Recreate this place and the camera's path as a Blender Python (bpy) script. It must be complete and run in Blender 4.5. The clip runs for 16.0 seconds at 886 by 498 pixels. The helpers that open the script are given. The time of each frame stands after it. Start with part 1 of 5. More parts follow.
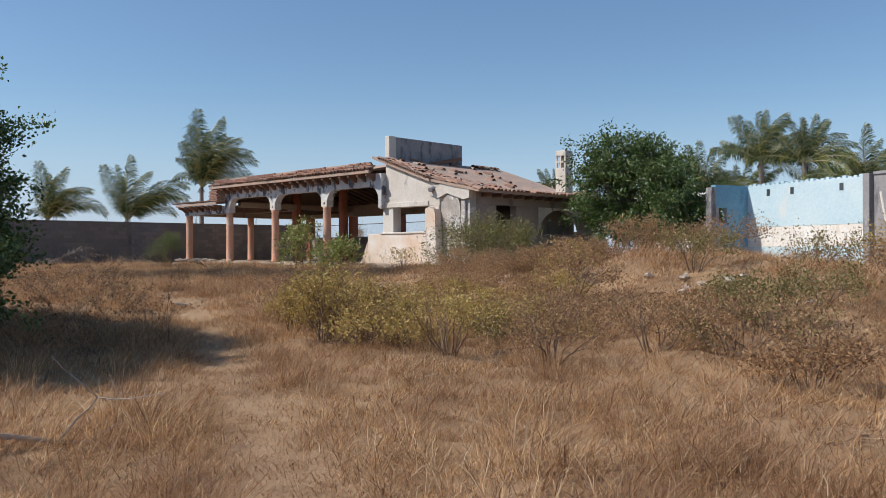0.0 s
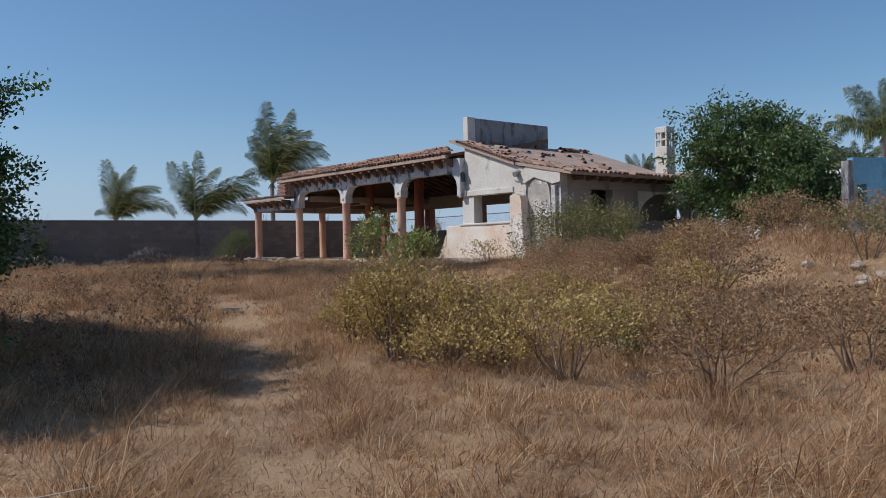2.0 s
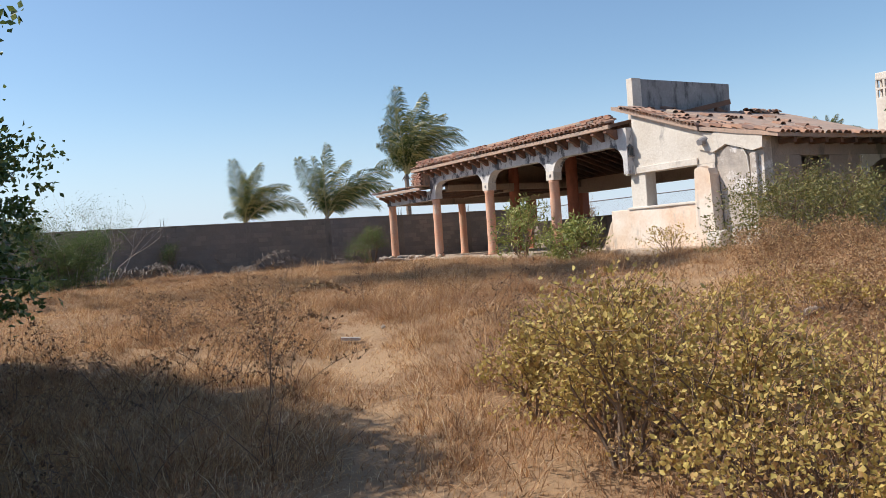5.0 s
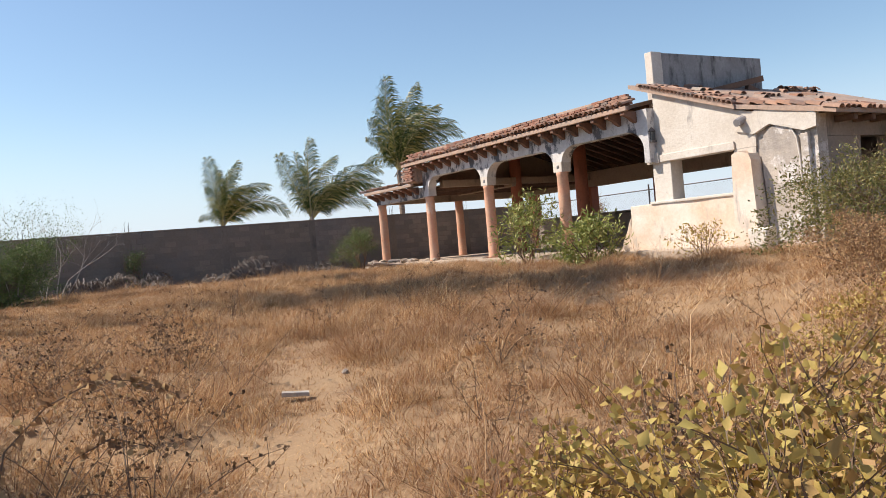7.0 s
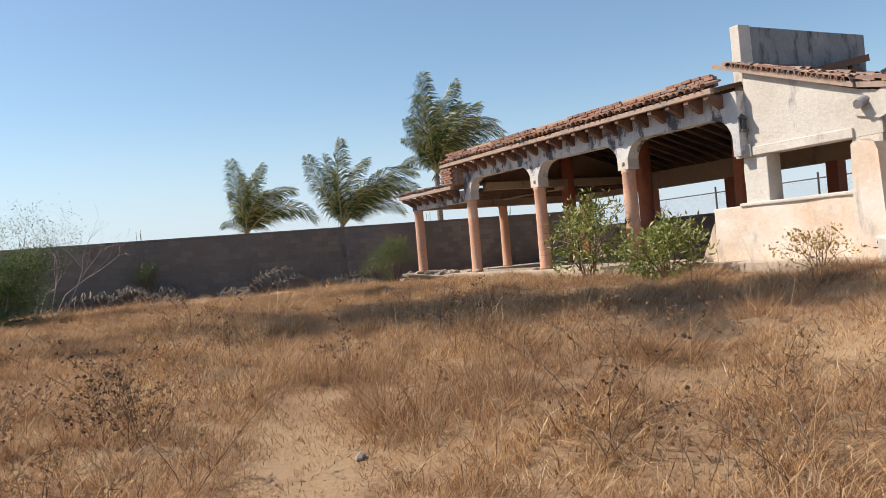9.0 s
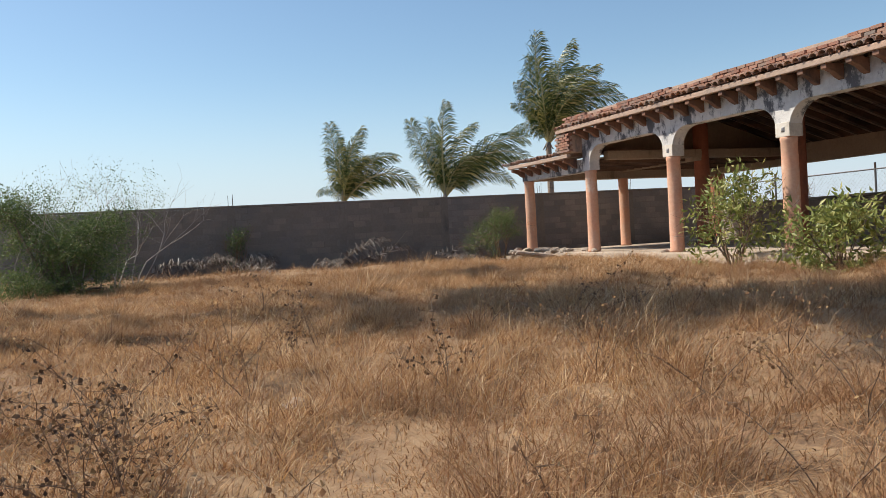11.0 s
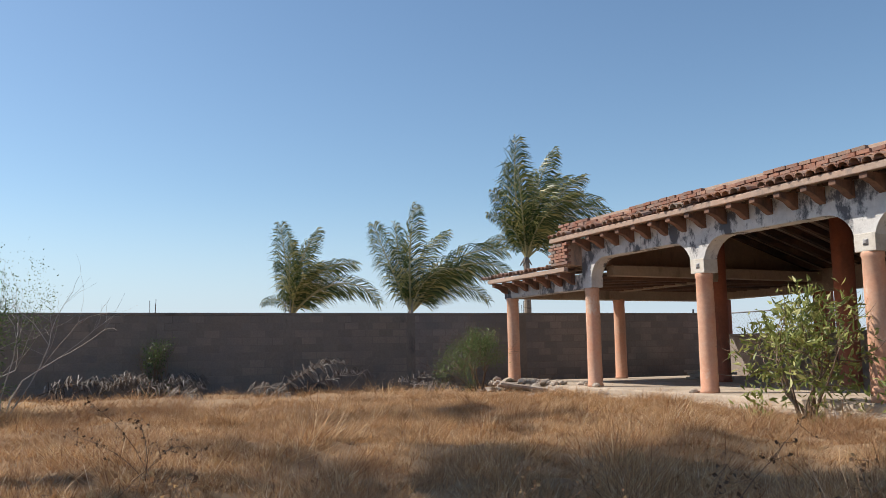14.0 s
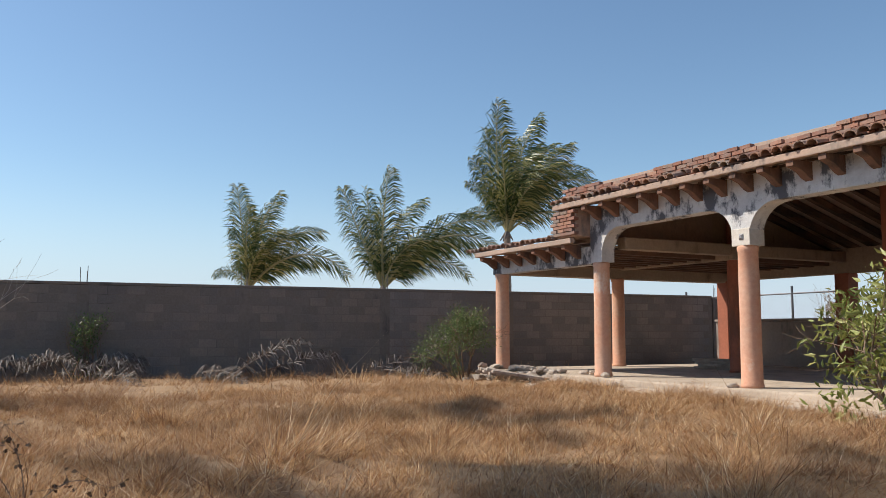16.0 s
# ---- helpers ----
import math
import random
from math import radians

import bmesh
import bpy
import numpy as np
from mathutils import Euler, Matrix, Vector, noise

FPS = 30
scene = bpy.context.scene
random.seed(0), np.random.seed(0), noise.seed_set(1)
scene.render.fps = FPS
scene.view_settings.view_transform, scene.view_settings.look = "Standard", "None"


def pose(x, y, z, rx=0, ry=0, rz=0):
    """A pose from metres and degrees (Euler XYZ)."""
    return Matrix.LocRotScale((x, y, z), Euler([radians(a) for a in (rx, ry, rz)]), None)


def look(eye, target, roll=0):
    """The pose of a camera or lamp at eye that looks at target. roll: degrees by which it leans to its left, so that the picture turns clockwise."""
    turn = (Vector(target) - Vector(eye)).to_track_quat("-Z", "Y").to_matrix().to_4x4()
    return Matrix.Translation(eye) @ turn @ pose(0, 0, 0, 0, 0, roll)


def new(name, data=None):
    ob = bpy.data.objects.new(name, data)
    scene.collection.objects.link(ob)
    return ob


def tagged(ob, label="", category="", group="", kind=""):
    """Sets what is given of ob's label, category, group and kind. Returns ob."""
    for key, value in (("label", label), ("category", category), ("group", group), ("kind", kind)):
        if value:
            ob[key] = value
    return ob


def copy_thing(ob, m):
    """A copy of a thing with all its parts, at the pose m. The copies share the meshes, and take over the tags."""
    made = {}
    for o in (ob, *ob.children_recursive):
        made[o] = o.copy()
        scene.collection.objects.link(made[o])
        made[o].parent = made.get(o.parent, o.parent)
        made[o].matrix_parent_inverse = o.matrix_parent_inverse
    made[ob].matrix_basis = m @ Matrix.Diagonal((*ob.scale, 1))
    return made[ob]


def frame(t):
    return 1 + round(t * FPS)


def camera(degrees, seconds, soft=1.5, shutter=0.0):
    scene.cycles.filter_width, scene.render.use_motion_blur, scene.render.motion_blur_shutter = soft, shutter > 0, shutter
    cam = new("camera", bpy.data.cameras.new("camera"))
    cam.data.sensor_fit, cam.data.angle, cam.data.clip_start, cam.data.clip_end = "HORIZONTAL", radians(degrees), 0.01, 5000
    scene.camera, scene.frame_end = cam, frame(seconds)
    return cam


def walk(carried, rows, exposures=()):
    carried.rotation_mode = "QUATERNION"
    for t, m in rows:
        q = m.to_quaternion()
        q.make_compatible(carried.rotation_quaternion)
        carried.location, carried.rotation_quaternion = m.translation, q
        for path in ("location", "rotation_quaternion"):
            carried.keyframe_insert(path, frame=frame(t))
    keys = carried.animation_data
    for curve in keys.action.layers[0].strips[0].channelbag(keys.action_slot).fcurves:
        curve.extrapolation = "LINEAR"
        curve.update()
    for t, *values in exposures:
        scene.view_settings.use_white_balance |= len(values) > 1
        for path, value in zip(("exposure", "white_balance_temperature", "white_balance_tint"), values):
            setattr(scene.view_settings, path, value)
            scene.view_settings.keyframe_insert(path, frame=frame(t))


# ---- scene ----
cam = camera(56.1, 16.0, soft=0.55)
PATH = [
    (0, (-0.501, 1.081, 1.923), (-1.907, 2.503, 1.93), -0.1),
    (0.5, (-1.161, 1.631, 1.862), (-2.435, 3.173, 1.851), -0.4),
    (1, (-1.902, 2.132, 1.806), (-3.247, 3.61, 1.878), 0.1),
    (1.5, (-2.717, 2.672, 1.809), (-4.054, 4.16, 1.812), 0.3),
    (1.7, (-2.845, 2.858, 1.812), (-4.242, 4.288, 1.75), -1.6),
    (2, (-2.963, 3.087, 1.815), (-4.495, 4.373, 1.815), -1.3),
    (2.5, (-3.531, 3.38, 1.816), (-5.124, 4.587, 1.871), -3.0),
    (3, (-4.242, 3.833, 1.853), (-5.828, 5.046, 1.973), -2.1),
    (3.5, (-4.896, 4.276, 1.9), (-6.451, 5.533, 1.912), -3.3),
    (4, (-5.436, 4.728, 1.931), (-7.019, 5.951, 1.927), -3.8),
    (4.5, (-6.119, 5.039, 1.971), (-7.804, 6.117, 1.967), -4.2),
    (4.7, (-6.44, 5.158, 1.984), (-8.157, 6.184, 1.983), -3.8),
    (6.8, (-9.303, 7.091, 2.143), (-11.035, 8.09, 2.094), -4.3),
    (7, (-9.665, 7.251, 2.14), (-11.389, 8.264, 2.122), -4.9),
    (7.5, (-10.425, 7.566, 2.099), (-12.185, 8.514, 2.046), -4.4),
    (8, (-11.042, 7.905, 2.141), (-12.806, 8.848, 2.155), -4.7),
    (8.2, (-11.344, 8.053, 2.154), (-13.107, 8.999, 2.17), -4.9),
    (10.5, (-14.422, 9.537, 2.241), (-16.237, 10.375, 2.171), -3.7),
    (11, (-14.972, 9.646, 2.256), (-16.841, 10.358, 2.217), -3.1),
    (11.5, (-15.641, 9.874, 2.26), (-17.527, 10.538, 2.287), -3.7),
    (12, (-16.32, 10.131, 2.314), (-18.233, 10.712, 2.362), -3.6),
    (12.5, (-17.025, 10.274, 2.255), (-18.91, 10.932, 2.366), -3.6),
    (13, (-17.702, 10.381, 2.293), (-19.58, 11.055, 2.431), -3.0),
    (13.5, (-18.318, 10.602, 2.338), (-20.145, 11.399, 2.498), -2.8),
    (14, (-19.097, 10.767, 2.38), (-20.904, 11.588, 2.622), -0.9),
    (14.5, (-19.821, 11.017, 2.433), (-21.537, 12.022, 2.644), 0.1),
    (15, (-20.562, 11.105, 2.456), (-22.252, 12.144, 2.708), -0.2),
    (15.5, (-21.241, 11.228, 2.446), (-22.993, 12.16, 2.693), 0.7),
    (16, (-21.992, 11.364, 2.39), (-23.756, 12.285, 2.587), 0.1),
]
EXPOSURES = [(0, -0.06, 6250, 10), (0.5, -0.18, 6100, 10), (1, -0.33, 5900, 10), (1.5, -0.26, 6000, 9), (2, -0.38, 5800, 9), (2.5, 0.0, 5950, 8), (3.5, 0.23, 6450, 9), (4.5, 0.27, 6500, 10), (7, 0.42, 6950, 13), (8, 0.36, 6850, 12),
             (11, 0.26, 6850, 9), (12.5, 0.24, 6950, 9), (14, 0.18, 6650, 9), (16, 0.20, 6600, 9)]
walk(cam, [(t, look(eye, target, roll)) for t, eye, target, roll in PATH], EXPOSURES)

# ---- light: sky and one sun, from ahead-left of the house front ----
SUN = Vector((-0.60, -0.80, 1.05)).normalized()
world = bpy.data.worlds.new("world")
scene.world = world
world.use_nodes = True
sky = world.node_tree.nodes.new("ShaderNodeTexSky")
sky.sky_type = "NISHITA"
sky.sun_disc = False
sky.sun_elevation = math.asin(SUN.z)
sky.sun_rotation = math.atan2(SUN.x, SUN.y)
sky.altitude = 0
sky.air_density = 1.0
sky.dust_density = 0.5
sky.ozone_density = 1.5
back = world.node_tree.nodes["Background"]
# sea haze: the sky pales evenly towards the horizon
wnt = world.node_tree
coords = wnt.nodes.new("ShaderNodeTexCoord")
split = wnt.nodes.new("ShaderNodeSeparateXYZ")
wnt.links.new(coords.outputs["Generated"], split.inputs[0])
fall = wnt.nodes.new("ShaderNodeMapRange")
fall.interpolation_type = "SMOOTHERSTEP"
fall.inputs["From Min"].default_value, fall.inputs["From Max"].default_value = -0.05, 0.22
fall.inputs["To Min"].default_value, fall.inputs["To Max"].default_value = 0.85, 0.0
wnt.links.new(split.outputs[2], fall.inputs["Value"])
haze = wnt.nodes.new("ShaderNodeMix")
haze.data_type = "RGBA"
haze.inputs[7].default_value = (4.6, 5.45, 6.9, 1)
wnt.links.new(fall.outputs[0], haze.inputs[0])
clear = wnt.nodes.new("ShaderNodeMix")
clear.data_type, clear.blend_type = "RGBA", "MULTIPLY"
clear.inputs[0].default_value = 1.0
clear.inputs[7].default_value = (0.88, 0.99, 1.05, 1)
wnt.links.new(sky.outputs[0], clear.inputs[6])
wnt.links.new(clear.outputs[2], haze.inputs[6])
wnt.links.new(haze.outputs[2], back.inputs[0])
back.inputs[1].default_value = 0.115
sun_data = bpy.data.lights.new("sun", "SUN")
sun_data.energy = 4.8
sun_data.angle = radians(0.55)
sun_data.color = (1.0, 0.93, 0.82)
sun = new("sun", sun_data)
sun.matrix_world = look(SUN * 60, (0, 0, 0))

# ---- materials ----
def nodes_of(name):
    m = bpy.data.materials.new(name)
    m.use_nodes = True
    nt = m.node_tree
    return m, nt, nt.nodes["Principled BSDF"]


def noise_of(nt, scale, detail=6, rough=0.6, vec=None):
    n = nt.nodes.new("ShaderNodeTexNoise")
    n.inputs["Scale"].default_value = scale
    n.inputs["Detail"].default_value = detail
    n.inputs["Roughness"].default_value = rough
    if vec is not None:
        nt.links.new(vec, n.inputs["Vector"])
    return n.outputs["Fac"]


def ramp_of(nt, fac, stops):
    r = nt.nodes.new("ShaderNodeValToRGB")
    while len(r.color_ramp.elements) < len(stops):
        r.color_ramp.elements.new(0.5)
    for e, (p, c) in zip(r.color_ramp.elements, stops):
        e.position, e.color = p, (*c, 1) if len(c) == 3 else c
    nt.links.new(fac, r.inputs[0])
    return r.outputs[0]


def mix_of(nt, fac, a, b, how="MIX"):
    m = nt.nodes.new("ShaderNodeMix")
    m.data_type, m.blend_type = "RGBA", how
    for sock, v in ((m.inputs[0], fac), (m.inputs[6], a), (m.inputs[7], b)):
        if isinstance(v, (int, float)):
            sock.default_value = v
        elif isinstance(v, tuple):
            sock.default_value = (*v, 1)
        else:
            nt.links.new(v, sock)
    return m.outputs[2]


def place_of(nt, stretch=None):
    g = nt.nodes.new("ShaderNodeNewGeometry").outputs["Position"]
    if stretch:
        mp = nt.nodes.new("ShaderNodeMapping")
        mp.inputs["Scale"].default_value = stretch
        nt.links.new(g, mp.inputs["Vector"])
        return mp.outputs[0]
    return g


def bump_of(nt, bsdf, fac, strength, distance=0.02):
    b = nt.nodes.new("ShaderNodeBump")
    b.inputs["Strength"].default_value = strength
    b.inputs["Distance"].default_value = distance
    nt.links.new(fac, b.inputs["Height"])
    nt.links.new(b.outputs[0], bsdf.inputs["Normal"])


def worn(name, base, second, stain, rough=0.9, big=0.8, small=14, stain_at=(0.56, 0.66), streak=(1, 1, 0.35), relief=0.35, metal=0.0):
    """A surface in two tones, with stains that have their own shape and a fine relief."""
    m, nt, b = nodes_of(name)
    at = place_of(nt)
    tone = mix_of(nt, ramp_of(nt, noise_of(nt, big, 5, 0.6, at), [(0.35, (0, 0, 0)), (0.65, (1, 1, 1))]), base, second)
    fine = noise_of(nt, small, 8, 0.7, at)
    tone = mix_of(nt, 0.35, tone, ramp_of(nt, fine, [(0.3, (0.35, 0.35, 0.35)), (0.7, (0.75, 0.75, 0.75))]), "OVERLAY")
    spots = ramp_of(nt, noise_of(nt, 1.7, 7, 0.68, place_of(nt, streak)), [(stain_at[0], (0, 0, 0)), (stain_at[1], (1, 1, 1))])
    tone = mix_of(nt, spots, tone, stain)
    nt.links.new(tone, b.inputs["Base Color"])
    b.inputs["Roughness"].default_value = rough
    b.inputs["Metallic"].default_value = metal
    bump_of(nt, b, fine, relief)
    return m


def varied(name, stops, rough=0.85, by="island", through_light=0.0, patch=None, scale=0.5, relief=0.0):
    """Many alike pieces in one material: each takes its tone from a ramp by its own random number."""
    m, nt, b = nodes_of(name)
    if by == "island":
        r = nt.nodes.new("ShaderNodeNewGeometry").outputs["Random Per Island"]
    else:
        r = nt.nodes.new("ShaderNodeObjectInfo").outputs["Random"]
    tone = ramp_of(nt, r, stops)
    at = place_of(nt)
    if patch:
        f = ramp_of(nt, noise_of(nt, scale, 4, 0.6, at), [(0.42, (0, 0, 0)), (0.62, (1, 1, 1))])
        tone = mix_of(nt, f, tone, mix_of(nt, 0.6, tone, patch))
    fine = noise_of(nt, 25, 5, 0.7, at)
    tone = mix_of(nt, 0.4, tone, ramp_of(nt, fine, [(0.3, (0.35, 0.35, 0.35)), (0.7, (0.7, 0.7, 0.7))]), "OVERLAY")
    nt.links.new(tone, b.inputs["Base Color"])
    b.inputs["Roughness"].default_value = rough
    if relief:
        bump_of(nt, b, fine, relief)
    if through_light:
        t = nt.nodes.new("ShaderNodeBsdfTranslucent")
        nt.links.new(tone, t.inputs["Color"])
        mx = nt.nodes.new("ShaderNodeMixShader")
        mx.inputs[0].default_value = through_light
        nt.links.new(b.outputs[0], mx.inputs[1])
        nt.links.new(t.outputs[0], mx.inputs[2])
        nt.links.new(mx.outputs[0], nt.nodes["Material Output"].inputs["Surface"])
    return m


WHITE = worn("weathered_white_plaster", (0.66, 0.61, 0.55), (0.54, 0.48, 0.42), (0.22, 0.20, 0.20), stain_at=(0.58, 0.72), relief=0.6)
FASCIA = worn("stained_white_plaster", (0.64, 0.62, 0.61), (0.46, 0.45, 0.46), (0.11, 0.11, 0.125), big=1.3, stain_at=(0.50, 0.58), streak=(1.4, 1.4, 0.8), relief=0.6)
LOWER = worn("peach_stained_plaster", (0.74, 0.66, 0.58), (0.66, 0.48, 0.36), (0.45, 0.40, 0.36), big=0.9)
BARE = worn("bare_patched_render", (0.52, 0.45, 0.39), (0.34, 0.30, 0.27), (0.66, 0.62, 0.60), big=1.6, relief=0.9, stain_at=(0.52, 0.58), streak=(1, 1, 1))
# stained concrete, darkened further to carry the shade of the parapet's long face
PARAPET = worn("shade_darkened_stained_concrete", (0.22, 0.21, 0.21), (0.30, 0.29, 0.29), (0.06, 0.058, 0.06), big=1.4, stain_at=(0.47, 0.62), streak=(1.3, 1.3, 0.5))
CONCRETE = worn("grey_weathered_concrete", (0.34, 0.33, 0.33), (0.25, 0.24, 0.25), (0.12, 0.11, 0.12), stain_at=(0.54, 0.66))
TERRA = worn("terracotta_painted_plaster", (0.66, 0.33, 0.22), (0.60, 0.36, 0.26), (0.70, 0.54, 0.44), big=2.0, stain_at=(0.60, 0.68), streak=(1, 1, 0.6), relief=0.2)
REDCOL = worn("dark_red_painted_plaster", (0.36, 0.12, 0.07), (0.30, 0.11, 0.07), (0.22, 0.09, 0.06), big=1.5, relief=0.2)
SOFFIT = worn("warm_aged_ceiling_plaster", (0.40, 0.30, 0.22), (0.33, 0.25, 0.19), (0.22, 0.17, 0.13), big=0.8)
BEAMWOOD = worn("brown_painted_timber", (0.18, 0.10, 0.067), (0.13, 0.078, 0.055), (0.075, 0.05, 0.042), big=2, stain_at=(0.5, 0.6), streak=(1, 0.2, 1), relief=0.5)
CORBEL = worn("faded_red_brown_timber", (0.22, 0.115, 0.078), (0.17, 0.092, 0.065), (0.09, 0.056, 0.046), big=3, stain_at=(0.52, 0.62), relief=0.5)
# shade of side walls and recesses is in this tone; rear parapet is brown
SHADEDPLASTER = worn("brown_plaster_with_shade_tone", (0.33, 0.27, 0.23), (0.26, 0.22, 0.20), (0.17, 0.15, 0.14))
SLAB = worn("dusty_terrace_concrete", (0.50, 0.41, 0.33), (0.40, 0.32, 0.25), (0.26, 0.21, 0.17), big=1.2)
TILE = varied("aged_clay_roof_tile", [(0, (0.20, 0.10, 0.07)), (0.4, (0.36, 0.19, 0.12)), (0.75, (0.42, 0.26, 0.19)), (1, (0.30, 0.25, 0.21))], by="object", patch=(0.16, 0.13, 0.12), scale=2.2, relief=0.4)
BRICK = varied("old_red_brick", [(0, (0.22, 0.095, 0.065)), (0.5, (0.33, 0.15, 0.10)), (0.85, (0.38, 0.22, 0.155)), (1, (0.20, 0.16, 0.14))], by="object", patch=(0.20, 0.16, 0.14), scale=3, relief=0.6)
ROOFBED = worn("bare_roof_mortar", (0.44, 0.30, 0.23), (0.36, 0.27, 0.22), (0.24, 0.19, 0.17), big=1.2, relief=0.7)
BLOCK = varied("grey_concrete_block", [(0, (0.185, 0.155, 0.128)), (0.5, (0.215, 0.180, 0.150)), (1, (0.245, 0.205, 0.168))], rough=0.95, by="object", patch=(0.15, 0.14, 0.14), scale=0.6, relief=0.5)
MORTAR = worn("grey_block_mortar", (0.20, 0.17, 0.145), (0.17, 0.145, 0.125), (0.11, 0.10, 0.092), stain_at=(0.58, 0.7))
SAND = worn("sandy_ground", (0.36, 0.235, 0.13), (0.28, 0.175, 0.098), (0.19, 0.115, 0.065), big=0.7, small=30, relief=0.6)
STEEL = worn("dull_galvanised_steel", (0.16, 0.16, 0.17), (0.12, 0.11, 0.11), (0.10, 0.06, 0.04), rough=0.6, metal=0.6)
BARK = worn("grey_brown_bark", (0.22, 0.17, 0.13), (0.15, 0.12, 0.095), (0.09, 0.07, 0.06), big=4, small=40, relief=0.9)
PALMBARK = worn("ringed_palm_bark", (0.28, 0.22, 0.17), (0.20, 0.16, 0.13), (0.12, 0.095, 0.08), big=5, streak=(0.6, 0.6, 7), relief=0.9)
BLUE = worn("faded_blue_paint", (0.45, 0.60, 0.67), (0.53, 0.65, 0.70), (0.64, 0.66, 0.65), big=0.8, stain_at=(0.58, 0.68))
# darker copy of the blue paint, with the wing's shade in the colour
SHADEDBLUE = worn("blue_paint_with_shade", (0.14, 0.30, 0.42), (0.18, 0.35, 0.47), (0.10, 0.19, 0.27), big=0.8)
PALEBAND = worn("off_white_painted_band", (0.78, 0.76, 0.72), (0.66, 0.58, 0.50), (0.58, 0.46, 0.36), big=1.0, stain_at=(0.55, 0.66), streak=(1, 1, 0.2))
CLEANWHITE = worn("bright_white_paint", (0.80, 0.79, 0.77), (0.74, 0.73, 0.72), (0.62, 0.61, 0.60), rough=0.7, relief=0.05)
GLASS = worn("tinted_balcony_glass", (0.10, 0.22, 0.27), (0.13, 0.26, 0.31), (0.09, 0.17, 0.22), rough=0.08, relief=0.0)
DARKGLASS = worn("dark_window_glass", (0.05, 0.06, 0.07), (0.07, 0.08, 0.09), (0.04, 0.05, 0.06), rough=0.12, relief=0.0)
ROCK = worn("pale_broken_rubble", (0.45, 0.38, 0.32), (0.35, 0.29, 0.24), (0.25, 0.18, 0.14), big=3, relief=0.7)
DEADFROND = varied("dead_grey_palm_frond", [(0, (0.07, 0.055, 0.047)), (0.6, (0.16, 0.13, 0.115)), (0.88, (0.26, 0.225, 0.20)), (1, (0.44, 0.40, 0.37))])
PALMLEAF = varied("coconut_palm_leaflet", [(0, (0.024, 0.048, 0.012)), (0.45, (0.062, 0.098, 0.021)), (0.78, (0.17, 0.18, 0.042)), (1, (0.54, 0.45, 0.16))], rough=0.42, through_light=0.2)
RIB = varied("pale_frond_rib", [(0, (0.26, 0.24, 0.10)), (1, (0.36, 0.31, 0.15))], rough=0.6)
TREELEAF = varied("dark_green_tree_leaf", [(0, (0.040, 0.072, 0.020)), (0.6, (0.09, 0.145, 0.038)), (1, (0.20, 0.25, 0.08))], rough=0.38, through_light=0.3)
BUSHLEAF = varied("dry_olive_bush_leaf", [(0, (0.14, 0.13, 0.045)), (0.6, (0.22, 0.19, 0.065)), (1, (0.34, 0.25, 0.10))], rough=0.6, through_light=0.3)
OLIVELEAF = varied("olive_green_bush_leaf", [(0, (0.10, 0.11, 0.035)), (0.6, (0.19, 0.185, 0.06)), (1, (0.34, 0.27, 0.10))], rough=0.6, through_light=0.3)
YELLOWLEAF = varied("yellow_green_shrub_leaf", [(0, (0.27, 0.145, 0.055)), (0.35, (0.42, 0.29, 0.085)), (0.7, (0.50, 0.395, 0.115)), (0.9, (0.54, 0.39, 0.13)), (1, (0.45, 0.26, 0.11))], rough=0.65, through_light=0.3)
SHRUBLEAF = varied("fresh_green_shrub_leaf", [(0, (0.15, 0.185, 0.045)), (0.6, (0.28, 0.31, 0.085)), (1, (0.48, 0.45, 0.17))], rough=0.5, through_light=0.3)
ACACIALEAF = varied("feathery_green_leaflet", [(0, (0.07, 0.11, 0.035)), (0.6, (0.13, 0.185, 0.055)), (1, (0.24, 0.27, 0.11))], rough=0.6, through_light=0.3)
DRYLEAF = varied("withered_brown_leaf", [(0, (0.24, 0.13, 0.07)), (0.6, (0.38, 0.23, 0.12)), (1, (0.54, 0.38, 0.20))], rough=0.8, through_light=0.45)
PALETWIG = worn("pale_grey_twig", (0.46, 0.42, 0.38), (0.36, 0.32, 0.29), (0.25, 0.21, 0.18), big=6, relief=0.2)
DARKLEAF = varied("withered_dark_leaf", [(0, (0.07, 0.04, 0.024)), (0.6, (0.15, 0.09, 0.05)), (1, (0.28, 0.18, 0.09))], rough=0.75, through_light=0.25)
TWIG = worn("dry_twig", (0.20, 0.13, 0.085), (0.14, 0.09, 0.06), (0.26, 0.20, 0.15), big=6, relief=0.2)
GRASS = varied("dry_brown_grass", [(0, (0.125, 0.054, 0.026)), (0.34, (0.39, 0.205, 0.092)), (0.7, (0.62, 0.38, 0.18)), (0.9, (0.80, 0.565, 0.33)), (1, (0.88, 0.73, 0.51))], rough=0.65, through_light=0.35, patch=(0.27, 0.142, 0.075), scale=0.45)

# ---- building tools ----
def mesh_of(name, bm):
    me = bpy.data.meshes.new(name)
    bmesh.ops.recalc_face_normals(bm, faces=bm.faces)
    bm.to_mesh(me)
    bm.free()
    return me


def part(name, bm, material, parent=None, label=""):
    """Links a bmesh as one mesh object, under a thing or a part."""
    me = bm if isinstance(bm, bpy.types.Mesh) else mesh_of(name, bm)
    if material is not None and not me.materials:
        me.materials.append(material)
    ob = new(name, me)
    if parent is not None:
        ob.parent = parent
    if label:
        tagged(ob, label)
    return ob


def thing(name, label, category, x=0, y=0, z=0, turn=0, group="", kind=""):
    ob = new(name)
    ob.empty_display_size = 0.2
    ob.matrix_world = pose(x, y, z, 0, 0, turn)
    return tagged(ob, label, category, group, kind)


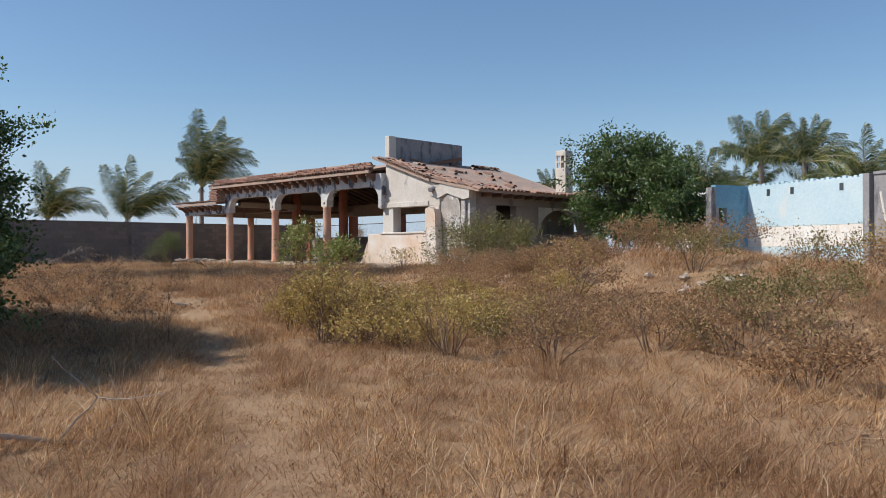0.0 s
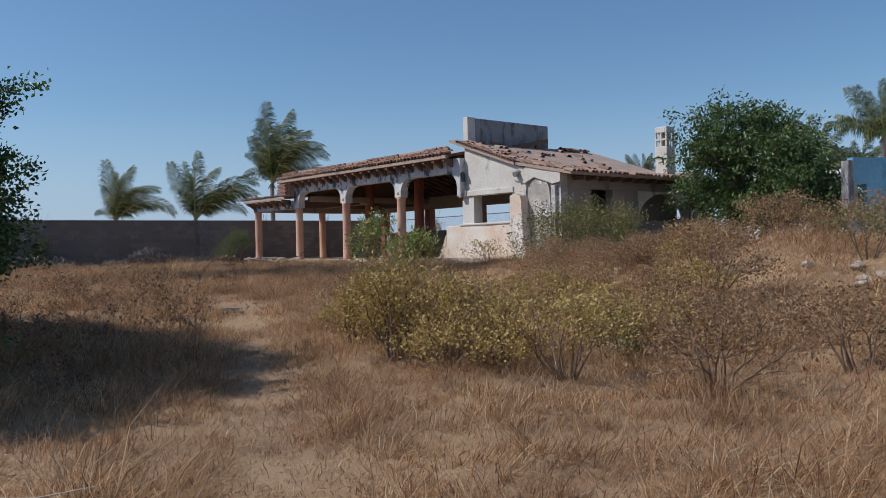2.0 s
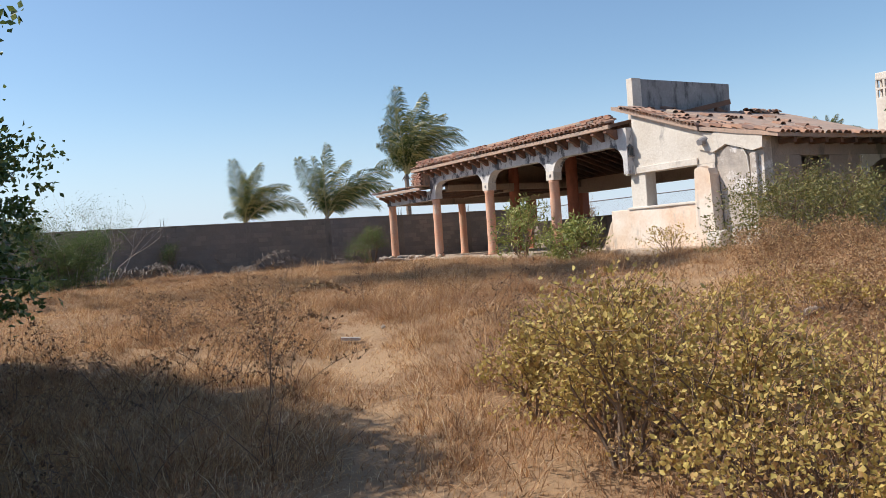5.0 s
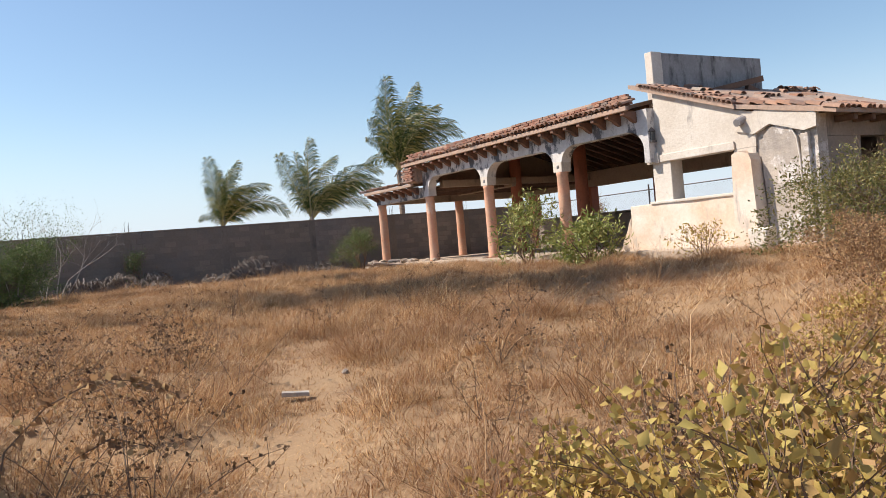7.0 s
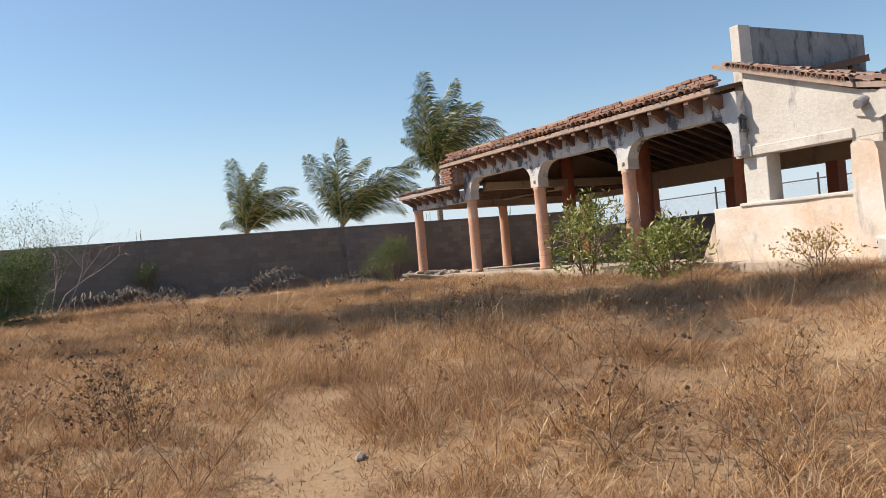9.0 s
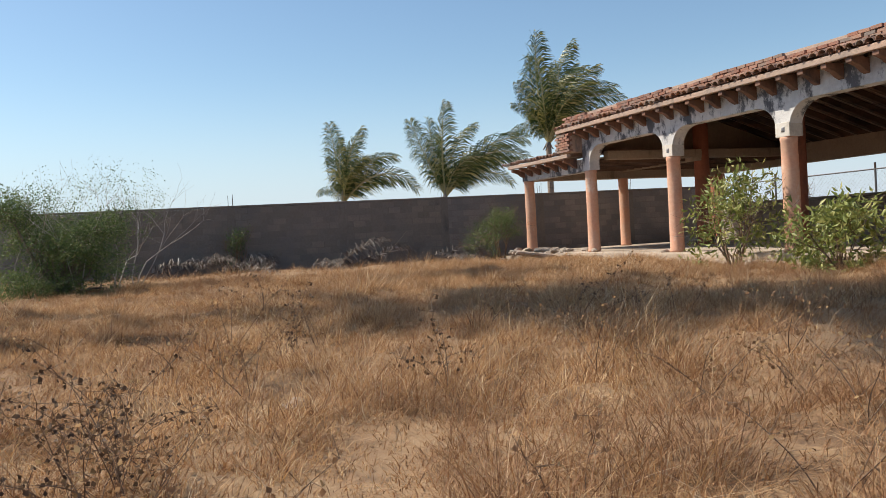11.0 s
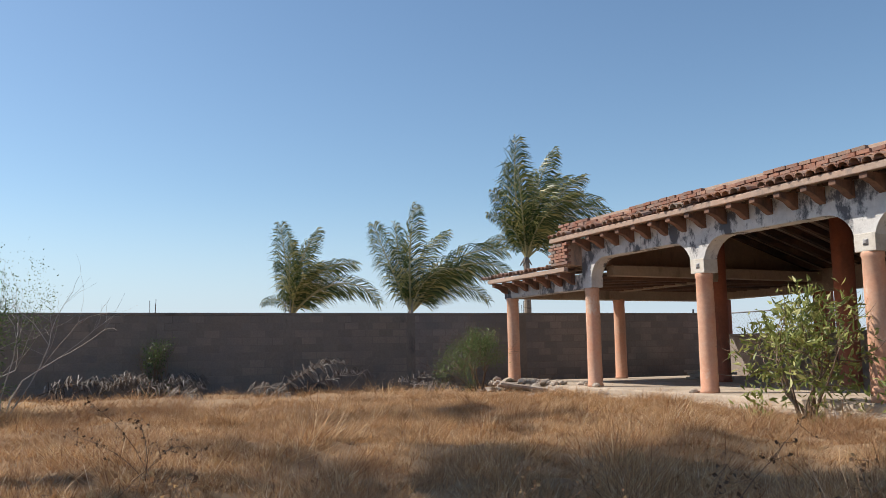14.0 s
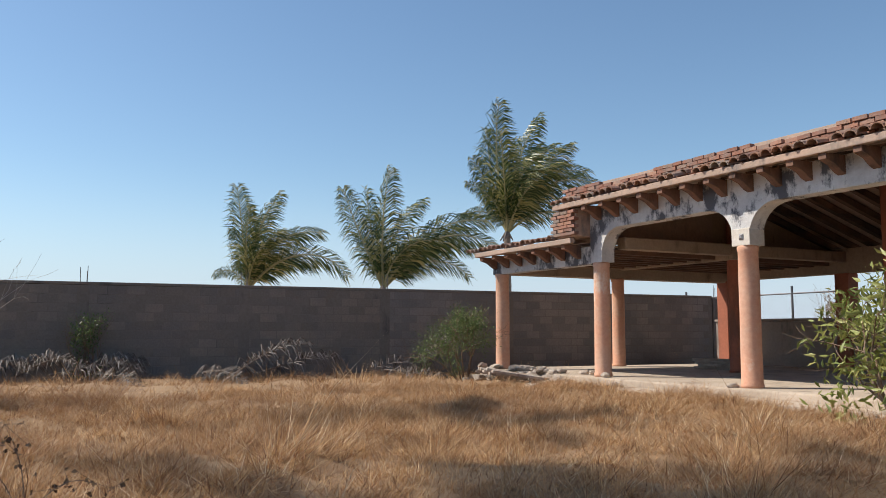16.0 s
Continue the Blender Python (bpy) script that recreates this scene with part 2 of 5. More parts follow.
def arrays_mesh(name, verts, faces, material=None):
    """A mesh from numpy arrays: verts (n, 3), faces (m, 3) or (m, 4)."""
    me = bpy.data.meshes.new(name)
    verts, faces = np.asarray(verts, np.float32), np.asarray(faces, np.int32)
    k = faces.shape[1]
    me.vertices.add(len(verts))
    me.vertices.foreach_set("co", verts.ravel())
    me.loops.add(faces.size)
    me.loops.foreach_set("vertex_index", faces.ravel())
    me.polygons.add(len(faces))
    me.polygons.foreach_set("loop_start", np.arange(0, faces.size, k, dtype=np.int32))
    me.update(calc_edges=True)
    if material:
        me.materials.append(material)
    return me


def box(x0, x1, y0, y1, z0, z1, bevel=0.0, bm=None):
    bm = bm or bmesh.new()
    m = Matrix.Translation(((x0 + x1) / 2, (y0 + y1) / 2, (z0 + z1) / 2)) @ Matrix.Diagonal((x1 - x0, y1 - y0, z1 - z0, 1))
    got = bmesh.ops.create_cube(bm, size=1, matrix=m)
    if bevel:
        edges = list({e for v in got["verts"] for e in v.link_edges})
        bmesh.ops.bevel(bm, geom=edges, offset=bevel, segments=2, affect="EDGES", profile=0.6)
    return bm


def rough_up(bm, amount, scale=3.0, cuts=0):
    """Uneven, hand-made faces."""
    if cuts:
        bmesh.ops.subdivide_edges(bm, edges=bm.edges[:], cuts=cuts, use_grid_fill=True)
    for v in bm.verts:
        v.co += noise.noise_vector(v.co * scale) * amount
    return bm


def tube(points, radii, sides=8, bm=None, caps=True):
    """A round limb along a line of points."""
    bm = bm or bmesh.new()
    pts = [Vector(p) for p in points]
    rings = []
    for i, p in enumerate(pts):
        d = (pts[min(i + 1, len(pts) - 1)] - pts[max(i - 1, 0)]).normalized()
        a = d.cross(Vector((0.31, 0.12, 1)) if abs(d.z) < 0.95 else Vector((1, 0.2, 0))).normalized()
        b = d.cross(a)
        rings.append([bm.verts.new(p + radii[i] * (math.cos(2 * math.pi * k / sides) * a + math.sin(2 * math.pi * k / sides) * b)) for k in range(sides)])
    for r0, r1 in zip(rings, rings[1:]):
        for k in range(sides):
            bm.faces.new((r0[k], r0[(k + 1) % sides], r1[(k + 1) % sides], r1[k]))
    if caps:
        bm.faces.new(rings[0][::-1])
        bm.faces.new(rings[-1])
    return bm


def turned(profile, sides=20):
    """A round body from (radius, height) pairs."""
    bm = bmesh.new()
    rings = [[bm.verts.new((r * math.cos(2 * math.pi * k / sides), r * math.sin(2 * math.pi * k / sides), z)) for k in range(sides)] for r, z in profile]
    for r0, r1 in zip(rings, rings[1:]):
        for k in range(sides):
            f = bm.faces.new((r0[k], r0[(k + 1) % sides], r1[(k + 1) % sides], r1[k]))
            f.smooth = True
    bm.faces.new(rings[0][::-1])
    bm.faces.new(rings[-1])
    return bm


def prism(outline, y0, y1, bm=None):
    """An outline of (x, z) pairs, pushed through from y0 to y1."""
    bm = bm or bmesh.new()
    a = [bm.verts.new((x, y0, z)) for x, z in outline]
    b = [bm.verts.new((x, y1, z)) for x, z in outline]
    n = len(outline)
    fs = [bm.faces.new(a), bm.faces.new(b[::-1])]
    for i in range(n):
        bm.faces.new((a[i], b[i], b[(i + 1) % n], a[(i + 1) % n]))
    bmesh.ops.triangulate(bm, faces=fs)
    return bm


def smooth01(u):
    u = np.clip(u, 0, 1)
    return u * u * (3 - 2 * u)


ROUTE = [(3.2, -2.2), (-0.5, 1.0), (-3.8, 3.5), (-7.2, 5.5), (-10.9, 7.2), (-13.4, 8.35), (-16.5, 9.7), (-18.3, 10.5), (-20.6, 11.2)]


def route_gap(x, y, line=None):
    """How far a place lies from the trodden line."""
    x, y = np.asarray(x, float), np.asarray(y, float)
    best = np.full(np.broadcast(x, y).shape, 99.0)
    line = line or ROUTE
    for (ax, ay), (bx, by) in zip(line, line[1:]):
        dx, dy = bx - ax, by - ay
        s = np.clip(((x - ax) * dx + (y - ay) * dy) / (dx * dx + dy * dy), 0, 1)
        best = np.minimum(best, np.hypot(x - ax - s * dx, y - ay - s * dy))
    return best


WALKED = [(-0.5, 1.1), (-3.0, 3.1), (-6.1, 5.0), (-9.7, 7.25), (-11.3, 8.05), (-14.4, 9.55), (-17.7, 10.4), (-22.0, 11.4)]


def ground_z(x, y):
    """Height of the ground: a gentle rise to the house, a heap of spoil beside it."""
    x, y = np.asarray(x, float), np.asarray(y, float)
    z = 0.15 + 1.15 * smooth01((-0.035 * x + 0.03 * y) / 1.68)
    z = z + 0.55 * smooth01((y - 13) / 11) * smooth01((x + 24) / 8)
    z = z + 0.92 * np.exp(-((x + 9.5) / 4.5) ** 2 - ((y - 17.5) / 3.0) ** 2)
    z = z + 0.05 * np.sin(0.9 * x + 0.4 * y) * np.sin(0.7 * y - 0.3 * x) + 0.03 * np.sin(2.3 * x) * np.sin(1.9 * y + 0.6)
    z = z + (0.08 * np.sin(3.1 * x + 1.7 * np.sin(0.9 * y)) * np.sin(2.7 * y + 1.4 * np.sin(1.1 * x)) + 0.045 * np.sin(5.3 * x + y) * np.sin(4.7 * y - x)) * (route_gap(x, y) > 0) * smooth01((route_gap(x, y) - 0.3) / 1.2)
    z = z - 0.05 * np.exp(-(route_gap(x, y) / 0.5) ** 2)
    sea = smooth01((y - 34) / 30)
    return z * (1 - sea) - 1.5 * sea


def gz(x, y):
    return float(ground_z(x, y))

# ---- ground, sea and far hills ----
def spread(lo, hi, near_lo, near_hi, step):
    near = np.arange(near_lo, near_hi + step / 2, step)
    k = np.array([1, 2.5, 5, 9, 15, 25, 45, 80, 150, 300, 600, 1200, 2400])
    return np.concatenate([[v for v in (near_lo - k)[::-1] if v > lo], near, [v for v in near_hi + k if v < hi]])


def make_ground():
    gx, gy = spread(-2500, 2500, -50, 12, 0.4), spread(-2500, 2500, -8, 34, 0.4)
    xx, yy = np.meshgrid(gx, gy)
    v = np.stack([xx, yy, ground_z(xx, yy)], -1).reshape(-1, 3)
    nx, ny = len(gx), len(gy)
    i = (np.arange(ny - 1)[:, None] * nx + np.arange(nx - 1)[None]).ravel()
    me = arrays_mesh("ground", v, np.stack([i, i + 1, i + nx + 1, i + nx], 1), SAND)
    me.polygons.foreach_set("use_smooth", np.ones(len(me.polygons), bool))
    tagged(new("ground", me), "dry sandy ground with a trodden footpath", "ground", kind="structure")


make_ground()
SEA, nt, b = nodes_of("distant_sea_water")
b.inputs["Base Color"].default_value = (0.10, 0.19, 0.27, 1)
b.inputs["Roughness"].default_value = 0.35
bump_of(nt, b, noise_of(nt, 0.6, 4, 0.6, place_of(nt)), 0.4, 0.3)
water = part("water", arrays_mesh("water", [(-4000, 62, -0.9), (4000, 62, -0.9), (4000, 4000, -0.9), (-4000, 4000, -0.9)], [(0, 1, 2, 3)]), SEA)
tagged(water, "blue bay water stretching to the horizon", "sea", kind="structure")
# the haze of the distance is put into the hills' pale blue colour
HAZE = worn("hills_with_painted_haze", (0.36, 0.45, 0.56), (0.40, 0.49, 0.59), (0.33, 0.42, 0.53), big=0.004, small=0.02, relief=0)


def make_hills():
    bm = bmesh.new()
    last = None
    for i in range(121):
        a = radians(-80 + i * 1.35)
        h = 34 + 36 * noise.noise((i * 0.11, 3.1, 0)) + 14 * noise.noise((i * 0.43, 7.7, 0))
        p = Vector((3600 * math.sin(a), 3600 * math.cos(a), 0))
        row = [bm.verts.new(p - Vector((0, 0, 2))), bm.verts.new(p * 1.03 + Vector((0, 0, max(6, h) * 0.6))), bm.verts.new(p * 1.08 + Vector((0, 0, max(8, h))))]
        if last:
            for k in range(2):
                bm.faces.new((last[k], row[k], row[k + 1], last[k + 1]))
        last = row
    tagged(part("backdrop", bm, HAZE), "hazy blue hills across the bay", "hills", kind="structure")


make_hills()

# ---- the ruined house: arcade, gable end, terrace ----
F, FA = 22.15, 21.92            # front faces of the gable and of the arcade
BAY = [-39.35, -35.50, -31.70, -27.96, -24.25]
FLOOR, SPRING, ARCH, EAVE = 1.49, 3.79, 4.45, 4.93
house = thing("ruined_house", "derelict white and terracotta house with arcade and broken tiled roof", "house", -30, 25.9, 0)
house.matrix_world = Matrix.Identity(4)

# terrace slab, a low step above the grass
bm = rough_up(box(-39.9, -19.9, 21.75, 30.0, 0.75, FLOOR, 0.03), 0.012, 2.5, 2)
part("terrace_slab", bm, SLAB, house, "dusty pale concrete terrace slab")
bm = rough_up(box(-37.9, -24.6, 21.2, 21.745, 0.75, 1.36, 0.03), 0.02, 2.0, 2)
part("step", bm, SLAB, house, "worn concrete step along the terrace")

# columns
shaft = mesh_of("column", rough_up(turned([(0.185, 0), (0.185, 0.05), (0.172, 0.09), (0.168, 0.6), (0.167, 1.2), (0.163, 1.7), (0.160, 2.20), (0.172, 2.22), (0.172, 2.27), (0.165, 2.30)]), 0.009, 3))
shaft.materials.append(TERRA)
for x in BAY[:4]:
    part("column", shaft, None, house, "round terracotta painted column").matrix_world = pose(x, FA + 0.15, FLOOR)
part("column", shaft, None, house).matrix_world = pose(BAY[0], 25.65, FLOOR)
part("pier", rough_up(box(-24.56, -23.98, F, F + 0.4, 2.6, 3.62, 0.02), 0.01, 3, 2), WHITE, house, "square white window pier")
tall = mesh_of("inner_column", rough_up(turned([(0.24, 0), (0.22, 0.08), (0.22, 2.0), (0.22, 4.25)]), 0.008, 3))
tall.materials.append(REDCOL)
for x in BAY[1:4]:
    part("inner_column", tall, None, house, "tall dark red inner column").matrix_world = pose(x, 25.9, FLOOR)
post = mesh_of("rear_post", box(-0.19, 0.19, -0.19, 0.19, 0, 2.33, 0.02))
post.materials.append(REDCOL)
for x in BAY + [-20.3]:
    part("rear_post", post, None, house, "square dark red rear post").matrix_world = pose(x, 29.6, FLOOR)


def arch_run(xa, xb, n=10, rx=0.54):
    """The underside of one bay, from its left spring to its right."""
    rz = ARCH - SPRING - 0.16
    left = [(xa, SPRING)] + [(xa + rx - rx * math.cos(a), SPRING + 0.16 + rz * math.sin(a)) for a in np.linspace(0.02, math.pi / 2, n)]
    right = [(xb - rx + rx * math.sin(a), SPRING + 0.16 + rz * math.cos(a)) for a in np.linspace(0, math.pi / 2 - 0.02, n)] + [(xb, SPRING)]
    return left + right


low = [(-35.66, 4.72), (-35.66, SPRING)]
for a, b in ((BAY[1] + 0.20, BAY[2] - 0.18), (BAY[2] + 0.18, BAY[3] - 0.18), (BAY[3] + 0.18, -24.58)):
    low += arch_run(a, b)
low += [(-24.58, 3.62), (-24.4, 3.62)]


def strip_wall(bottom, top, y0, y1):
    """A wall whose underside follows (x, z) points from left to right, under a level top."""
    bm = bmesh.new()
    rows = [[bm.verts.new((x, y, h)) for y, h in ((y0, z), (y0, top), (y1, top), (y1, z))] for x, z in bottom]
    for a, b, (xa, za), (xb, zb) in zip(rows, rows[1:], bottom, bottom[1:]):
        for k in range(4):
            if xb - xa > 1e-4 or k == 3:
                bm.faces.new((a[k], b[k], b[(k + 1) % 4], a[(k + 1) % 4]))
    bm.faces.new(rows[0])
    bm.faces.new(rows[-1][::-1])
    bmesh.ops.remove_doubles(bm, verts=bm.verts, dist=1e-5)
    return bm


part("arcade_wall", strip_wall(low[1:], EAVE, FA, FA + 0.32), FASCIA, house, "stained white arcade wall with three flat arches")
for x in BAY[2:4]:
    cap = part("capital", rough_up(box(x - 0.19, x + 0.19, FA - 0.012, FA + 0.332, SPRING - 0.004, 4.07, 0.012), 0.004, 4), WHITE, house, "white plastered capital block")
    bm = bmesh.new()
    bmesh.ops.create_cone(bm, cap_ends=True, segments=4, radius1=0.07, radius2=0.03, depth=0.03, matrix=pose(x + 0.02, FA - 0.028, 3.93, 90, 45, 0))
    part("ornament", bm, CONCRETE, cap, "broken diamond ornament")
# low side bay
part("low_beam", rough_up(box(-39.58, -35.665, FA + 0.02, FA + 0.30, 3.77, 4.14, 0.015), 0.008, 3, 2), FASCIA, house, "stained low front beam")
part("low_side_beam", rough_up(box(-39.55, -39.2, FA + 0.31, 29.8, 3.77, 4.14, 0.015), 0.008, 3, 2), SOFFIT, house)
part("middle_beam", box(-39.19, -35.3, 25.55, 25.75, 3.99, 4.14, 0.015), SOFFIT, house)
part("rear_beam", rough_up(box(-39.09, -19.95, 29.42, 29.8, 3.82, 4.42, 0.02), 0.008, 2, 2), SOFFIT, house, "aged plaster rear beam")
part("ridge_beam", box(-36.2, -25.4, 25.78, 26.02, 5.45, 5.74, 0.02), BEAMWOOD, house)
part("rear_parapet", rough_up(box(-39.7, -20.1, 29.5, 29.7, FLOOR, 2.66, 0.02), 0.01, 2, 3), SHADEDPLASTER, house, "low brown rear parapet wall")
part("parapet_coping", rough_up(box(-39.7, -20.1, 29.44, 29.76, 2.664, 2.74, 0.02), 0.006, 2, 2), SHADEDPLASTER, house)

# roofs: sloped slabs with exposed rafters below
def slope_slab(x0, x1, ya, za, yb, zb, thick):
    return prism_yz([(ya, za), (yb, zb), (yb, zb + thick), (ya, za + thick)], x0, x1)


def prism_yz(outline, x0, x1):
    bm = bmesh.new()
    a = [bm.verts.new((x0, y, z)) for y, z in outline]
    b = [bm.verts.new((x1, y, z)) for y, z in outline]
    n = len(outline)
    bm.faces.new(a)
    bm.faces.new(b[::-1])
    for i in range(n):
        bm.faces.new((a[i], b[i], b[(i + 1) % n], a[(i + 1) % n]))
    return bm


RIDGE_Y, RIDGE_Z = 25.9, 5.76
part("roof_front_slope", rough_up(slope_slab(-36.3, -25.12, 21.55, EAVE + 0.02, RIDGE_Y, RIDGE_Z, 0.10), 0.012, 2, 2), ROOFBED, house, "bare mortar roof slope with lost tiles")
part("roof_rear_slope", slope_slab(-36.3, -25.12, 30.3, 4.44, RIDGE_Y + 0.004, RIDGE_Z, 0.10), ROOFBED, house)
part("eave_edge", rough_up(box(-36.35, -24.62, 21.46, 21.56, EAVE - 0.01, EAVE + 0.10, 0.015), 0.014, 3, 3), ROOFBED, house, "cracked grey eave edge")
ang = math.atan2(RIDGE_Z - EAVE, RIDGE_Y - 21.55)
raft = mesh_of("rafter", box(-0.06, 0.06, 0, 4.25, -0.16, -0.004))
raft.materials.append(BEAMWOOD)
x = -36.0
while x < -24.7:
    part("rafter", raft, None, house).matrix_world = pose(x, 22.56, EAVE + 0.02 + math.tan(ang) * 1.01, math.degrees(ang), 0, 0)
    part("rafter", raft, None, house).matrix_world = pose(x, 30.2, 4.46, math.degrees(math.atan2(RIDGE_Z - 4.44, 4.4)), 0, 180)
    x += 0.56
tail = prism_yz([(21.50, EAVE - 0.015), (21.915, EAVE - 0.015), (21.915, EAVE - 0.29), (21.82, EAVE - 0.25), (21.70, EAVE - 0.16), (21.58, EAVE - 0.12), (21.50, EAVE - 0.10)], -0.065, 0.065)
tail = mesh_of("corbel", tail)
tail.materials.append(CORBEL)
for i in range(21):
    part("corbel", tail, None, house, "carved brown eave corbel").matrix_world = pose(-35.9 + 0.555 * i, 0, 0)
# low roof over the side bay
part("low_roof", rough_up(slope_slab(-39.6, -36.32, 21.55, 4.20, 25.9, 4.72, 0.10), 0.012, 2, 2), ROOFBED, house, "low tiled lean-to roof")
part("low_roof_rear", slope_slab(-39.6, -36.32, 30.3, 4.20, 25.904, 4.72, 0.10), ROOFBED, house)
part("low_eave_edge", rough_up(box(-39.63, -35.7, 21.44, 21.56, 4.18, 4.29, 0.015), 0.026, 4, 4), ROOFBED, house, "cracked mortar eave edge")
for i in range(7):
    part("corbel", tail, None, house).matrix_world = pose(-39.4 + 0.56 * i, 0, -0.74)
part("eave_return", rough_up(box(-36.37, -35.67, 21.57, 22.14, 4.33, 4.915, 0.02), 0.012, 3, 2), ROOFBED, house, "brick-faced block closing the eave")
lowraft = mesh_of("low_rafter", box(-0.05, 0.05, F + 0.41, 29.4, 4.02, 4.148))
lowraft.materials.append(BEAMWOOD)
for i in range(8):
    part("low_rafter", lowraft, None, house).matrix_world = pose(-39.0 + 0.45 * i, 0, 0)

# gable end with its window, buttress and bare corner
part("gable_wall", rough_up(prism([(-24.396, 3.60), (-23.6, 3.60), (-22.8, 3.60), (-22.10, 3.60), (-21.5, 3.60), (-21.5, 4.34), (-21.9, 4.43), (-23.1, 4.86), (-24.396, 5.33)], F, F + 0.30), 0.006, 2), WHITE, house, "sunlit white gable wall")
part("gable_pier", box(-22.10, -21.52, F + 0.002, F + 0.30, 1.2, 3.596), WHITE, house)
part("window_lintel", rough_up(box(-24.62, -22.05, F - 0.05, F - 0.003, 3.60, 3.78, 0.015), 0.008, 3, 3), WHITE, house, "thick white window lintel")
part("lintel_block", rough_up(box(-24.66, -24.28, F - 0.09, F - 0.054, 3.58, 3.84, 0.02), 0.008, 4, 2), WHITE, house)
part("window_wall", rough_up(box(-25.45, -22.1, F - 0.02, F + 0.28, 1.2, 2.62, 0.03), 0.018, 2, 5), LOWER, house, "low peach stained wall under the window")
part("window_sill", rough_up(box(-24.7, -22.1, F - 0.06, F + 0.31, 2.60, 2.67, 0.02), 0.010, 3, 3), WHITE, house)
part("broken_wall_end", rough_up(prism([(-26.05, 1.2), (-25.46, 1.2), (-25.46, 2.30), (-25.62, 2.02), (-25.8, 1.7)], F - 0.01, F + 0.26), 0.03, 3, 2), LOWER, house, "crumbled end of the low wall")
part("buttress", rough_up(prism([(-21.98, 1.1), (-21.28, 1.1), (-21.34, 2.4), (-21.40, 3.30), (-21.46, 3.46), (-21.60, 3.40), (-21.74, 3.52), (-21.90, 3.46)], F - 0.34, F - 0.004), 0.03, 2.4, 0), LOWER, house, "leaning cream buttress")
part("corner_wall", rough_up(prism([(-21.51, 1.1), (-20.07, 1.1), (-20.07, 4.06), (-21.51, 4.34)], F + 0.05, F + 0.35), 0.02, 1.7, 4), BARE, house, "bare corner wall with fallen plaster")
panel = [(-21.27, 1.72), (-21.2, 1.55), (-20.62, 1.48), (-20.48, 1.60), (-20.44, 2.5), (-20.46, 3.3), (-20.5, 3.62), (-20.62, 3.86), (-20.85, 3.98), (-21.1, 3.95), (-21.3, 3.8), (-21.38, 3.4)]
part("plaster_panel", rough_up(prism(panel, F - 0.015, F + 0.046), 0.022, 2.6), BARE, house, "grey patched plaster panel with rounded corners")
part("plaster_ridge", tube([(x, F - 0.02, z) for x, z in panel[2:8]], [0.012, 0.024, 0.018, 0.022, 0.018, 0.010], 7), WHITE, house, "raised broken rim of old plaster")
part("plaster_remnant", rough_up(prism([(-21.98, 4.0), (-21.5, 3.86), (-21.1, 4.0), (-20.6, 3.92), (-20.3, 3.75), (-20.02, 3.80), (-20.0, 4.12), (-21.45, 4.36)], F - 0.05, F + 0.046), 0.03, 2.2), WHITE, house, "torn edge of old plaster")
part("drain_stub", rough_up(tube([(-21.78, F - 0.22, 4.14), (-21.80, F - 0.10, 4.18), (-21.80, F + 0.05, 4.22)], [0.085, 0.10, 0.11], 10), 0.02, 6), CONCRETE, house, "broken clay spout")
part("corner_pilaster", rough_up(box(-20.40, -20.22, F - 0.05, F + 0.048, 1.1, 3.70, 0.02), 0.025, 3, 4), BARE, house)
part("fallen_block", rough_up(box(-21.4, -20.95, F - 0.62, F - 0.25, 1.05, 1.86, 0.05), 0.05, 3, 2), WHITE, house, "broken white masonry stump")
# side wall turned from the sun, its shade put into the plaster colour
part("side_wall", rough_up(box(-20.37, -20.07, F + 0.352, 29.4, 1.1, 2.6, 0.01), 0.01, 2, 3), SHADEDPLASTER, house, "side wall with its shade in the plaster colour")
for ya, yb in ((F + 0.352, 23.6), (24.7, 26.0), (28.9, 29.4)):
    part("side_wall_pier", rough_up(box(-20.37, -20.07, ya, yb, 2.604, 3.6, 0.01), 0.01, 2, 3), SHADEDPLASTER, house)
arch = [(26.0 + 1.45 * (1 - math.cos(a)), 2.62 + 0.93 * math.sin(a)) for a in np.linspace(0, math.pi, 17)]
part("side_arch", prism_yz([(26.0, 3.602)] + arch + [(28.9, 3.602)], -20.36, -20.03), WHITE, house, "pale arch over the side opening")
# dark sheet behind the opening stands for the shade under the arch
part("arch_shade_backing", box(-20.9, -20.8, 25.8, 29.3, FLOOR, 4.0), SHADEDPLASTER, house)
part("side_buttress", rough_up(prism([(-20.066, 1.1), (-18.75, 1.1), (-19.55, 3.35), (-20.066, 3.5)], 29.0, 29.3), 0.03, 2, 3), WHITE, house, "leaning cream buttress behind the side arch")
part("side_lintel", rough_up(box(-20.37, -20.07, F + 0.352, 29.4, 3.604, 4.12, 0.01), 0.01, 2, 3), SHADEDPLASTER, house)
# inner wall added only to keep the right-hand room dark
part("added_partition", box(-21.95, -21.75, F + 0.36, 29.3, FLOOR, 4.3), SHADEDPLASTER, house)
for i in range(11):
    part("side_corbel", box(-20.06, -19.62, 22.75 + 0.6 * i, 22.87 + 0.6 * i, 3.86, 3.985, 0.01), BEAMWOOD, house)
# wrought wall lantern beside the window
lamp = part("wall_lantern", box(-24.50, -24.32, F - 0.20, F - 0.03, 4.10, 4.14, 0.005), STEEL, house, "rusted iron wall lantern")
part("lantern_cap", turned([(0.11, 4.36), (0.09, 4.40), (0.02, 4.47)], 8), STEEL, lamp).location = (-24.41, F - 0.115, 0)
part("lantern_pane", box(-24.47, -24.35, F - 0.175, F - 0.055, 4.145, 4.355), DARKGLASS, lamp)
